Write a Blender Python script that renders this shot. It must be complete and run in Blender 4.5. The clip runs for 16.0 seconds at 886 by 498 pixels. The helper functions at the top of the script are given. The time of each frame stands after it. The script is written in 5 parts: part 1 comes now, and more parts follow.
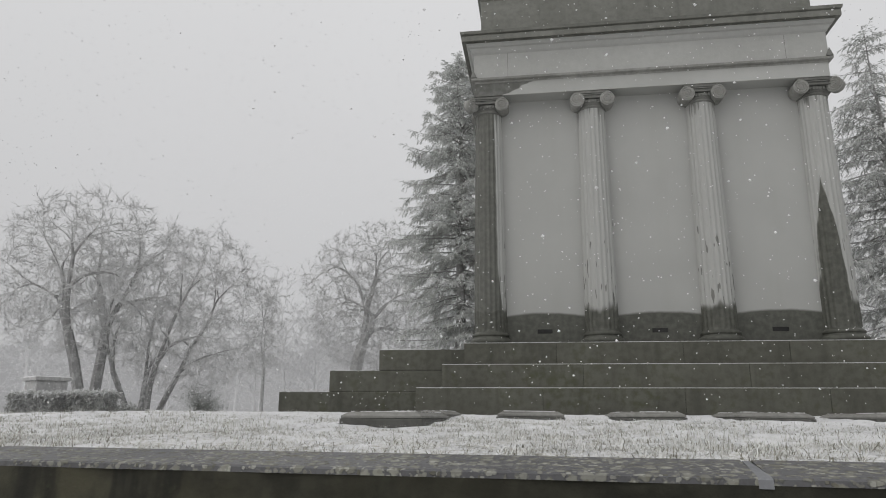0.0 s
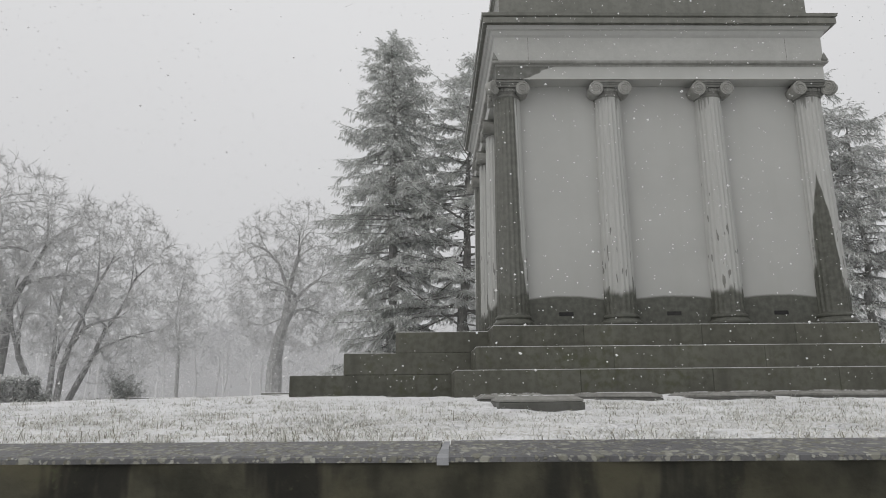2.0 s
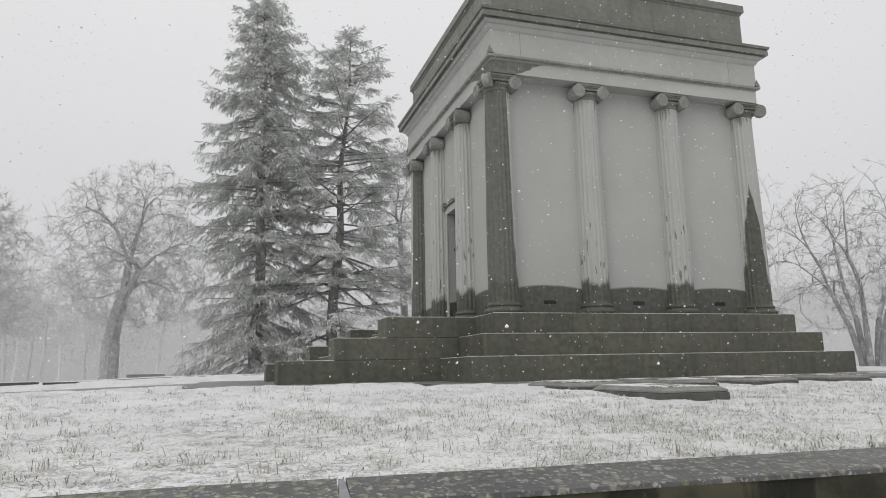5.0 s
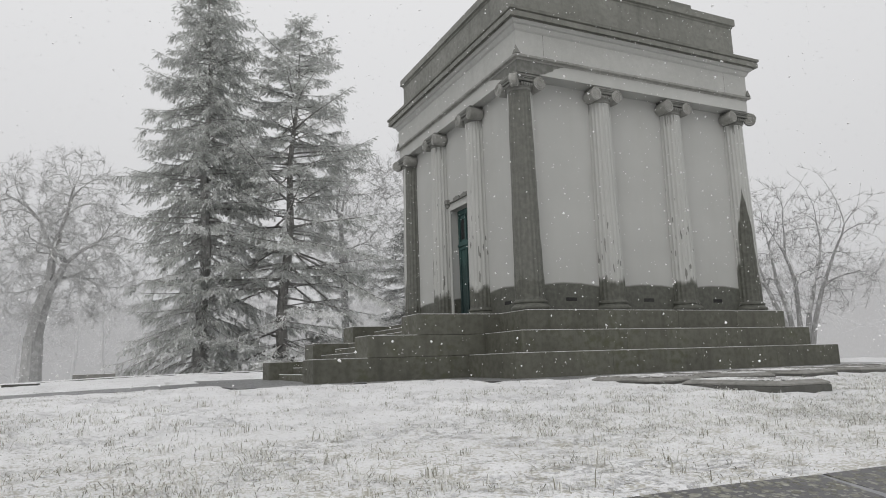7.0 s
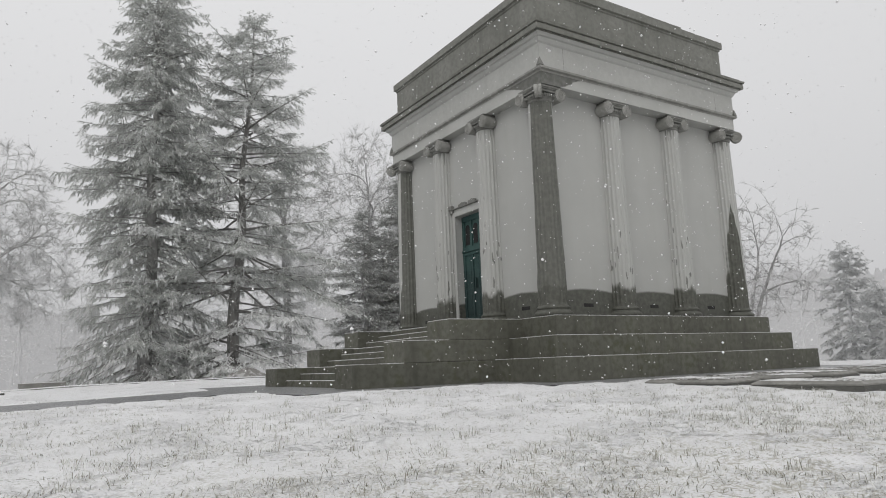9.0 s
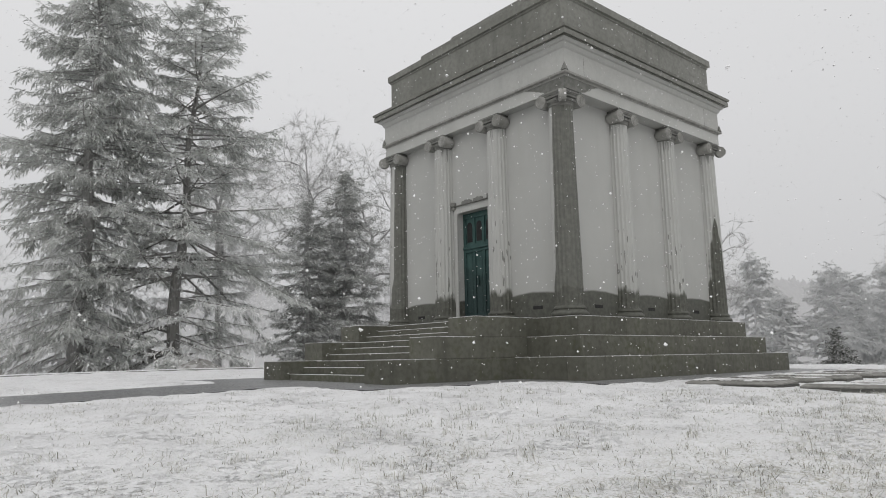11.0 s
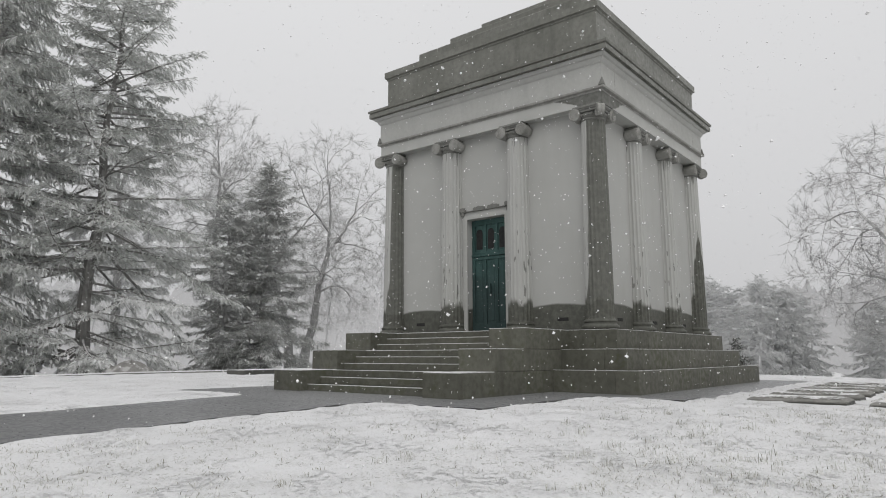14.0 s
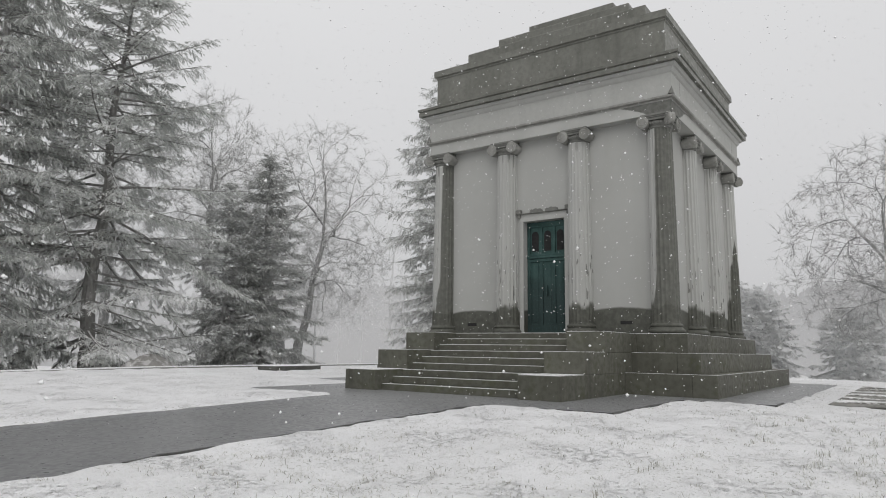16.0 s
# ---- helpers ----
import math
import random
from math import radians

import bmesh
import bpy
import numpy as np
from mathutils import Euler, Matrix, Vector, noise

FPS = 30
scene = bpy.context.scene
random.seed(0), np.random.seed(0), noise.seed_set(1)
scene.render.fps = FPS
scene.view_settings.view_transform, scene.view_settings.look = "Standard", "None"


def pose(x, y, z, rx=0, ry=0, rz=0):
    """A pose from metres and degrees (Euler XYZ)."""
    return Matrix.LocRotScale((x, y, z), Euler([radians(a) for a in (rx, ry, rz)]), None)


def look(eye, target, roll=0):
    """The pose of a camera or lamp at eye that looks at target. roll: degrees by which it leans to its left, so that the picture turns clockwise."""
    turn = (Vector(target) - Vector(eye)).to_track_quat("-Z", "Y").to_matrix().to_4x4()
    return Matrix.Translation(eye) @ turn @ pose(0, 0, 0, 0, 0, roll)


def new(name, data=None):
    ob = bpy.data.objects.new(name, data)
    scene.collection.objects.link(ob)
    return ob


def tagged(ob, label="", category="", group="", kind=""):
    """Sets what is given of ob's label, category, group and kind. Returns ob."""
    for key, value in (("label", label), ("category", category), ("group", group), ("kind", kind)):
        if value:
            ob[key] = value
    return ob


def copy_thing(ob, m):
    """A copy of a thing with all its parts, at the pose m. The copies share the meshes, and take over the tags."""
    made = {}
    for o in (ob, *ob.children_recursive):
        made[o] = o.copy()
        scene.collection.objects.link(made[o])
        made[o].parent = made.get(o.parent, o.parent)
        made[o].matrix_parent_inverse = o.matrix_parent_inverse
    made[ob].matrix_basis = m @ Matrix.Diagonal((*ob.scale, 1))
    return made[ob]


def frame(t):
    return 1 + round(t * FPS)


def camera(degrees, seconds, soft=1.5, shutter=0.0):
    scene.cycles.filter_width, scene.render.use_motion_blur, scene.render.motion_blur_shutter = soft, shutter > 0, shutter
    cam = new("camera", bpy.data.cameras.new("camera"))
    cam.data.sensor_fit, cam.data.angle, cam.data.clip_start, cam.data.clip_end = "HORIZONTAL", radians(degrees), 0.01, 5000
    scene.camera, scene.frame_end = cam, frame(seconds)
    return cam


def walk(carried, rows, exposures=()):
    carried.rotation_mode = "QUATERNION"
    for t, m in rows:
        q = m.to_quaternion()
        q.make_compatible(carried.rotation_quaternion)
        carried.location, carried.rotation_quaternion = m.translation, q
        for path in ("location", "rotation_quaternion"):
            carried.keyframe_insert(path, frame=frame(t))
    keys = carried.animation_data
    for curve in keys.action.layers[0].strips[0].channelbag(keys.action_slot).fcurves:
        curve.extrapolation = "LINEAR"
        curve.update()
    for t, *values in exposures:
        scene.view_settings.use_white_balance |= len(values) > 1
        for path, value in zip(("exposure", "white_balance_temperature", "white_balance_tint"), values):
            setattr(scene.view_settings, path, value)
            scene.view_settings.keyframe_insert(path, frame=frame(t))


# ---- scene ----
cam = camera(66.8, 16.0, soft=1.0)
PATH = [
    (0, (1.1, -14.663, -0.069), (0.82, -12.744, 0.417), 0.4),
    (0.5, (0.348, -14.697, -0.084), (0.154, -12.764, 0.391), 0.4),
    (1, (-0.392, -14.683, -0.079), (-0.497, -12.741, 0.385), 0.0),
    (1.5, (-1.122, -14.703, -0.037), (-1.151, -12.753, 0.408), -0.3),
    (2, (-1.834, -14.734, -0.026), (-1.791, -12.782, 0.406), -0.6),
    (2.5, (-2.578, -14.742, 0.0), (-2.462, -12.79, 0.418), -0.5),
    (3, (-3.318, -14.71, 0.041), (-3.127, -12.76, 0.442), -0.8),
    (3.5, (-4.048, -14.609, 0.092), (-3.762, -12.667, 0.474), -1.1),
    (4, (-4.699, -14.541, 0.154), (-4.304, -12.615, 0.519), -1.1),
    (4.5, (-5.333, -14.404, 0.202), (-4.831, -12.5, 0.554), -1.1),
    (5, (-5.939, -14.264, 0.252), (-5.343, -12.387, 0.604), -1.2),
    (7.5, (-9.107, -13.036, 0.363), (-8.216, -11.276, 0.692), -2.1),
    (8, (-9.707, -12.749, 0.366), (-8.764, -11.016, 0.698), -2.3),
    (8.5, (-10.268, -12.478, 0.382), (-9.266, -10.779, 0.716), -2.2),
    (9, (-10.825, -12.183, 0.416), (-9.764, -10.522, 0.756), -2.2),
    (11.5, (-13.505, -10.059, 0.564), (-12.178, -8.597, 0.879), -0.7),
    (12, (-13.925, -9.534, 0.617), (-12.555, -8.111, 0.933), -0.6),
    (12.5, (-14.318, -9.001, 0.664), (-12.904, -7.621, 0.977), -0.5),
    (13, (-14.697, -8.478, 0.719), (-13.238, -7.147, 1.033), -0.4),
    (13.5, (-15.07, -7.885, 0.777), (-13.564, -6.608, 1.093), -0.3),
    (14, (-15.466, -7.364, 0.829), (-13.921, -6.133, 1.142), -0.1),
    (14.5, (-15.891, -6.826, 0.88), (-14.309, -5.645, 1.2), 0.2),
    (15, (-16.321, -6.332, 0.917), (-14.714, -5.184, 1.235), 0.4),
    (15.5, (-16.731, -5.78, 0.94), (-15.119, -4.636, 1.246), 0.7),
    (16, (-17.23, -5.225, 0.96), (-15.615, -4.084, 1.258), 0.8),
]
walk(cam, [(t, look(eye, target, roll)) for t, eye, target, roll in PATH], [(0, -.12), (2, -.02), (3.5, .08), (5, .10), (9, .05), (11.5, .04), (16, .03)])

# ---- world and sun: an even snow sky ----
world = bpy.data.worlds.new("snow_sky")
scene.world = world
world.use_nodes = True
wt = world.node_tree
wt.nodes.clear()
w_out = wt.nodes.new("ShaderNodeOutputWorld")
w_bg = wt.nodes.new("ShaderNodeBackground")
w_sky = wt.nodes.new("ShaderNodeTexSky")
w_sky.sky_type, w_sky.sun_disc = "NISHITA", False
w_sky.sun_elevation, w_sky.sun_rotation = radians(38), radians(200)
w_sky.air_density, w_sky.dust_density = 1.0, 6.0
w_hsv = wt.nodes.new("ShaderNodeHueSaturation")
w_hsv.inputs["Saturation"].default_value = 0.15
w_hsv.inputs["Value"].default_value = 0.10
w_co = wt.nodes.new("ShaderNodeTexCoord")
w_sep = wt.nodes.new("ShaderNodeSeparateXYZ")
w_ramp = wt.nodes.new("ShaderNodeValToRGB")
w_ramp.color_ramp.elements[0].position, w_ramp.color_ramp.elements[0].color = 0.0, (0.585, 0.585, 0.595, 1)
w_ramp.color_ramp.elements[1].position, w_ramp.color_ramp.elements[1].color = 1.0, (1.05, 1.05, 1.06, 1)
e = w_ramp.color_ramp.elements.new(0.55)
e.color = (0.80, 0.80, 0.81, 1)
w_noise = wt.nodes.new("ShaderNodeTexNoise")
w_noise.inputs["Scale"].default_value = 1.6
w_noise.inputs["Detail"].default_value = 3.0
w_mr = wt.nodes.new("ShaderNodeMapRange")
w_mr.inputs["To Min"].default_value, w_mr.inputs["To Max"].default_value = 0.96, 1.04
w_mul = wt.nodes.new("ShaderNodeMixRGB")
w_mul.blend_type, w_mul.inputs[0].default_value = "MULTIPLY", 1.0
w_mix = wt.nodes.new("ShaderNodeMixRGB")
w_mix.inputs[0].default_value = 0.88
wt.links.new(w_co.outputs["Generated"], w_sep.inputs[0])
wt.links.new(w_co.outputs["Generated"], w_noise.inputs["Vector"])
wt.links.new(w_sep.outputs["Z"], w_ramp.inputs[0])
wt.links.new(w_noise.outputs[0], w_mr.inputs["Value"])
wt.links.new(w_ramp.outputs[0], w_mul.inputs[1])
wt.links.new(w_mr.outputs[0], w_mul.inputs[2])
wt.links.new(w_sky.outputs[0], w_hsv.inputs["Color"])
wt.links.new(w_hsv.outputs[0], w_mix.inputs[1])
wt.links.new(w_mul.outputs[0], w_mix.inputs[2])
wt.links.new(w_mix.outputs[0], w_bg.inputs["Color"])
wt.links.new(w_bg.outputs[0], w_out.inputs[0])
w_bg.inputs["Strength"].default_value = 1.0

sun_data = bpy.data.lights.new("sun", "SUN")
sun_data.energy, sun_data.angle, sun_data.color = 0.55, radians(40), (1.0, 0.98, 0.95)
sun = new("sun", sun_data)
sun.matrix_world = look((-48, -30, 42), (0, 0, 0))


# ---- node arithmetic ----
class V:
    """A value in a material's node tree, with arithmetic."""

    def __init__(self, tree, out):
        self.t, self.o = tree, out

    def op(self, kind, *others):
        n = self.t.nodes.new("ShaderNodeMath")
        n.operation = kind
        for i, v in enumerate((self, *others)):
            if isinstance(v, V):
                self.t.links.new(v.o, n.inputs[i])
            else:
                n.inputs[i].default_value = v
        return V(self.t, n.outputs[0])

    def __add__(self, b): return self.op("ADD", b)
    def __sub__(self, b): return self.op("SUBTRACT", b)
    def __mul__(self, b): return self.op("MULTIPLY", b)
    def __truediv__(self, b): return self.op("DIVIDE", b)
    def lt(self, b): return self.op("LESS_THAN", b)
    def gt(self, b): return self.op("GREATER_THAN", b)
    def mn(self, b): return self.op("MINIMUM", b)
    def mx(self, b): return self.op("MAXIMUM", b)
    def ab(self): return self.op("ABSOLUTE")
    def sn(self): return self.op("SINE")

    def ss(self, a, b, lo=0.0, hi=1.0):
        """A smooth step from lo at a to hi at b."""
        n = self.t.nodes.new("ShaderNodeMapRange")
        n.interpolation_type = "SMOOTHSTEP"
        self.t.links.new(self.o, n.inputs["Value"])
        if b < a:
            a, b, lo, hi = b, a, hi, lo
        for k, v in (("From Min", a), ("From Max", b), ("To Min", lo), ("To Max", hi)):
            n.inputs[k].default_value = v
        return V(self.t, n.outputs[0])


class Mat:
    """A principled material with helpers for its textures."""

    def __init__(self, name, rough=0.8):
        self.m = bpy.data.materials.new(name)
        self.m.use_nodes = True
        self.t = self.m.node_tree
        self.b = self.t.nodes["Principled BSDF"]
        self.b.inputs["Roughness"].default_value = rough
        self.b.inputs["Specular IOR Level"].default_value = 0.3
        g = self.t.nodes.new("ShaderNodeNewGeometry")
        s = self.t.nodes.new("ShaderNodeSeparateXYZ")
        self.t.links.new(g.outputs["Position"], s.inputs[0])
        self.pos, self.island = g.outputs["Position"], V(self.t, g.outputs["Random Per Island"])
        self.x, self.y, self.z = (V(self.t, s.outputs[i]) for i in range(3))
        ns = self.t.nodes.new("ShaderNodeSeparateXYZ")
        self.t.links.new(g.outputs["Normal"], ns.inputs[0])
        self.nz = V(self.t, ns.outputs[2])

    def noise(self, scale, detail=4.0, stretch=(1, 1, 1), rough=0.55, local=False):
        n, mp = self.t.nodes.new("ShaderNodeTexNoise"), self.t.nodes.new("ShaderNodeMapping")
        mp.inputs["Scale"].default_value = stretch
        if local:
            c = self.t.nodes.new("ShaderNodeTexCoord")
            self.t.links.new(c.outputs["Object"], mp.inputs[0])
        else:
            self.t.links.new(self.pos, mp.inputs[0])
        self.t.links.new(mp.outputs[0], n.inputs["Vector"])
        for k, v in (("Scale", scale), ("Detail", detail), ("Roughness", rough)):
            n.inputs[k].default_value = v
        return V(self.t, n.outputs[0])

    def rand(self):
        return V(self.t, self.t.nodes.new("ShaderNodeObjectInfo").outputs["Random"])

    def mix(self, f, a, b):
        n = self.t.nodes.new("ShaderNodeMixRGB")
        for i, v in enumerate((f, a, b)):
            if isinstance(v, V):
                self.t.links.new(v.o, n.inputs[i])
            elif isinstance(v, bpy.types.NodeSocket):
                self.t.links.new(v, n.inputs[i])
            elif i == 0:
                n.inputs[0].default_value = v
            else:
                n.inputs[i].default_value = (*v, 1)
        return n.outputs[0]

    def colour(self, c):
        self.t.links.new(c, self.b.inputs["Base Color"])

    def rough(self, v):
        self.t.links.new(v.o, self.b.inputs["Roughness"])

    def bump(self, h, strength=0.3, dist=0.02):
        n = self.t.nodes.new("ShaderNodeBump")
        n.inputs["Strength"].default_value, n.inputs["Distance"].default_value = strength, dist
        self.t.links.new(h.o, n.inputs["Height"])
        self.t.links.new(n.outputs[0], self.b.inputs["Normal"])


# ---- materials ----
BX0, BX1, BY0, BY1 = 0.05, 7.17, 0.0, 6.91        # faces of the tomb's walls
CX, CY = 3.61, 3.455                              # its centre


def stone_wall(name, dark=(0.092, 0.094, 0.080), light=(0.405, 0.408, 0.392), streaks=False, corner=None, spire=False):
    """Pale stone, soaked and darkened above its foot, with runs of water."""
    k = Mat(name, 0.75)
    n1, n2, n3 = k.noise(0.7, 5), k.noise(9, 5), k.noise(70, 3)
    runs = k.noise(2.2, 4, (1, 1, 0.12))
    arch = (k.x * 1.309).sn().ab() + (k.y * 1.366).sn().ab()
    edge = n1 * 0.10 + n2 * 0.03 + 1.965 + arch * 0.12
    wet = (k.z - edge).ss(0.035, -0.035)
    if streaks:
        dash = k.noise(15, 1, (1, 1, 0.16)) + (k.z - 2.2).ss(3.0, -0.4, -0.10, 0.03)
        drips = dash.ss(0.64, 0.67) * (k.z - 5.0).lt(0)
        top = (k.noise(13, 2, (1, 1, 0.05)) + (k.z - 6.9).ss(-1.3, 0.1, -0.34, 0.07)).ss(0.54, 0.60)
        foot = k.noise(3.2, 3, (1, 1, 0.4)) * 0.6 + 1.92
        wet = wet.mx(drips * 0.75).mx(top * 0.55).mx((k.z - foot).ss(0.09, -0.09))
    if corner:
        cx, cy, dx, dy, lim = corner
        side = (k.x - cx) * dx + (k.y - cy) * dy + (k.noise(1.3, 4, (1, 1, 0.5)) - 0.5) * 0.08 + (k.z - 2.0).ss(1.2, -0.1, 0, 0.14)
        wet = wet.mx(side.ss(lim - 0.015, lim + 0.015) * 0.9)
    if spire:
        mid = (k.noise(1.2, 3, (0, 0, 1)) - 0.5) * 0.12 + 7.03 + (k.z - 4.9) * -0.012
        wide = (k.z - 4.95).ss(0.35, -1.5, -0.02, 0.17) + (k.z - 4.95).ss(-1.2, -3.0, 0, 0.07)
        wet = wet.mx(((k.x - mid).ab() - wide).ss(0.012, -0.012) * (k.z - 4.95).lt(0) * (k.y - 0.0).lt(0))
    body = k.mix(n1.ss(0.3, 0.75), tuple(c * 0.96 for c in light), tuple(c * 1.04 for c in light))
    body = k.mix(runs.ss(0.48, 0.78) * 0.14, body, (0.30, 0.30, 0.26))
    body = k.mix(n3.ss(0.35, 0.8) * 0.08, body, (0.24, 0.24, 0.22))
    soaked = k.mix(n2.ss(0.3, 0.75), tuple(c * 0.8 for c in dark), tuple(c * 1.25 for c in dark))
    k.colour(k.mix(wet, body, soaked))
    k.rough(wet.ss(0, 1, 0.8, 0.5))
    k.bump(n2 * 0.5 + n3 * 0.25, 0.12, 0.008)
    return k.m


def plain_stone(name, a, b, moss=None, scale=1.0, bump=0.35, rough=0.75, vary=0.12, mottle=1.0):
    k = Mat(name, rough)
    n1, n2, n3 = k.noise(0.9 * scale, 5), k.noise(8 * scale, 6), k.noise(60 * scale, 3)
    runs = k.noise(3.0 * scale, 4, (1, 1, 0.10))
    c = k.mix(n1.ss(0.3, 0.7), a, b)
    c = k.mix(n2.ss(0.35, 0.75) * (0.5 * mottle), c, tuple(v * 0.7 for v in a))
    c = k.mix(runs.ss(0.5, 0.72) * (0.4 * mottle), c, tuple(v * 0.6 for v in a))
    if moss:
        c = k.mix((n1 * 0.5 + n2 * 0.5).ss(0.50, 0.66) * 0.7, c, moss)
    c = k.mix(k.rand().ss(0, 1, 0, vary), c, tuple(min(1, v * 1.9) for v in b))
    c = k.mix(n3.ss(0.55, 0.8) * 0.25, c, tuple(min(1, v * 1.6) for v in b))
    k.colour(c)
    k.rough(n2.ss(0.2, 0.8, rough - 0.15, rough + 0.12))
    k.bump(n2 * 0.6 + n3 * 0.3, bump, 0.015)
    return k.m


WALL = stone_wall("pale_stone")
SHAFT = stone_wall("fluted_stone", streaks=True)
SHAFT_NEAR = stone_wall("stained_corner_stone", streaks=True, corner=(0.03, 0.0, -0.588, -0.809, 0.12))
SHAFT_FAR = stone_wall("stained_far_corner_stone", streaks=True, corner=(0.03, 6.9, -0.5, -0.866, 0.22))
SHAFT_SPIRE = stone_wall("stained_spire_stone", streaks=True, spire=True)
CARVED = plain_stone("carved_stone", (0.27, 0.27, 0.25), (0.36, 0.36, 0.34), vary=0.0)
ENTAB = plain_stone("entablature_stone", (0.385, 0.388, 0.370), (0.42, 0.423, 0.405), vary=0.0, bump=0.1, mottle=0.35)


def architrave_material():
    """Pale stone with a dark soaked patch that runs out from one corner."""
    k = Mat("stained_architrave_stone", 0.75)
    n1, n2, n3 = k.noise(1.1, 4), k.noise(8, 5), k.noise(60, 3)
    c = k.mix(n1.ss(0.3, 0.7), (0.385, 0.388, 0.370), (0.44, 0.443, 0.425))
    c = k.mix(n3.ss(0.5, 0.8) * 0.2, c, (0.28, 0.28, 0.26))
    run = (k.x - (CX - 3.86)).mx(k.y - (CY - 3.86)) + n1 * 0.5 + n2 * 0.15
    soak = (run - (k.z - 7.17) * 2.2).ss(0.98, 0.90)
    c = k.mix(soak, c, k.mix(n2.ss(0.3, 0.7), (0.12, 0.122, 0.11), (0.17, 0.172, 0.16)))
    k.colour(c)
    k.bump(n2 * 0.5 + n3 * 0.3, 0.1, 0.01)
    return k.m


ARCHI = architrave_material()
MOULD = plain_stone("weathered_moulding_stone", (0.15, 0.152, 0.14), (0.23, 0.232, 0.215), vary=0.0)
ATTIC = plain_stone("dark_attic_stone", (0.155, 0.157, 0.138), (0.205, 0.207, 0.185), vary=0.0, rough=0.42)
PLINTH = plain_stone("wet_plinth_stone", (0.094, 0.094, 0.076), (0.128, 0.128, 0.106), moss=(0.086, 0.092, 0.054), rough=0.6, vary=0.10, mottle=1.5)
JOINT = plain_stone("joint_mortar", (0.030, 0.030, 0.025), (0.045, 0.045, 0.038))
LEDGER = plain_stone("wet_ledger_stone", (0.065, 0.065, 0.058), (0.105, 0.105, 0.096), scale=1.6, rough=0.6)
BEVEL = plain_stone("pale_bevel_stone", (0.16, 0.158, 0.145), (0.24, 0.237, 0.22), scale=1.8, rough=0.65)
PAVE = plain_stone("wet_paving", (0.17, 0.172, 0.175), (0.215, 0.217, 0.22), scale=1.4, bump=0.08, rough=0.38)
VOID = plain_stone("opening_shade_black", (0.012, 0.012, 0.012), (0.02, 0.02, 0.02))
VENT = plain_stone("vent_shadow", (0.02, 0.02, 0.02), (0.035, 0.035, 0.033))
ROOM = plain_stone("inner_plaster", (0.25, 0.25, 0.24), (0.32, 0.32, 0.31))


def snow_material():
    k = Mat("fresh_snow", 0.85)
    n1, n2, n3 = k.noise(0.5, 5), k.noise(5, 5), k.noise(38, 4)
    c = k.mix(n1.ss(0.3, 0.7), (0.745, 0.745, 0.75), (0.825, 0.825, 0.833))
    c = k.mix((n2 * 0.55 + n3 * 0.45).ss(0.50, 0.64) * 0.32, c, (0.46, 0.46, 0.44))
    c = k.mix(k.noise(85, 3).ss(0.52, 0.68) * 0.2, c, (0.45, 0.45, 0.43))
    c = k.mix(k.noise(19, 4, rough=0.7).ss(0.57, 0.63) * k.noise(1.4, 4).ss(0.42, 0.60) * 0.7, c, (0.26, 0.26, 0.225))
    near = (k.y + k.x * 0.12).ss(-7.5, -10.5)
    c = k.mix((n3 * 0.6 + n2 * 0.4).ss(0.49, 0.60) * near * 0.7, c, (0.40, 0.38, 0.31))
    k.colour(c)
    pits = k.noise(12, 4, rough=0.65).ss(0.50, 0.66) * k.noise(1.1, 4).ss(0.44, 0.62)
    k.bump(n2 * 0.4 + n3 * 0.5 - pits * 0.55, 1.0, 0.06)
    k.b.inputs["Subsurface Weight"].default_value = 0.0
    return k.m


def simple_snow():
    k = Mat("settled_snow", 0.85)
    n = k.noise(14, 4)
    k.colour(k.mix(n.ss(0.3, 0.7), (0.78, 0.78, 0.78), (0.88, 0.88, 0.885)))
    k.bump(n, 0.4, 0.01)
    return k.m


SNOW, SNOW_TOP = snow_material(), simple_snow()


def thin_snow_material(name="dusted_ledger", lo=0.36, hi=0.48, under=(0.22, 0.22, 0.21)):
    """A dusting through which the wet stone shows in patches."""
    k = Mat(name, 0.7)
    n1, n2 = k.noise(1.4, 4), k.noise(13, 5)
    k.colour(k.mix((n1 * 0.55 + n2 * 0.45).ss(lo, hi), under, (0.74, 0.74, 0.74)))
    k.bump(n2, 0.4, 0.012)
    return k.m


DUSTED, BROKEN = thin_snow_material(), thin_snow_material("broken_snow_on_slab", 0.45, 0.53, (0.13, 0.125, 0.11))


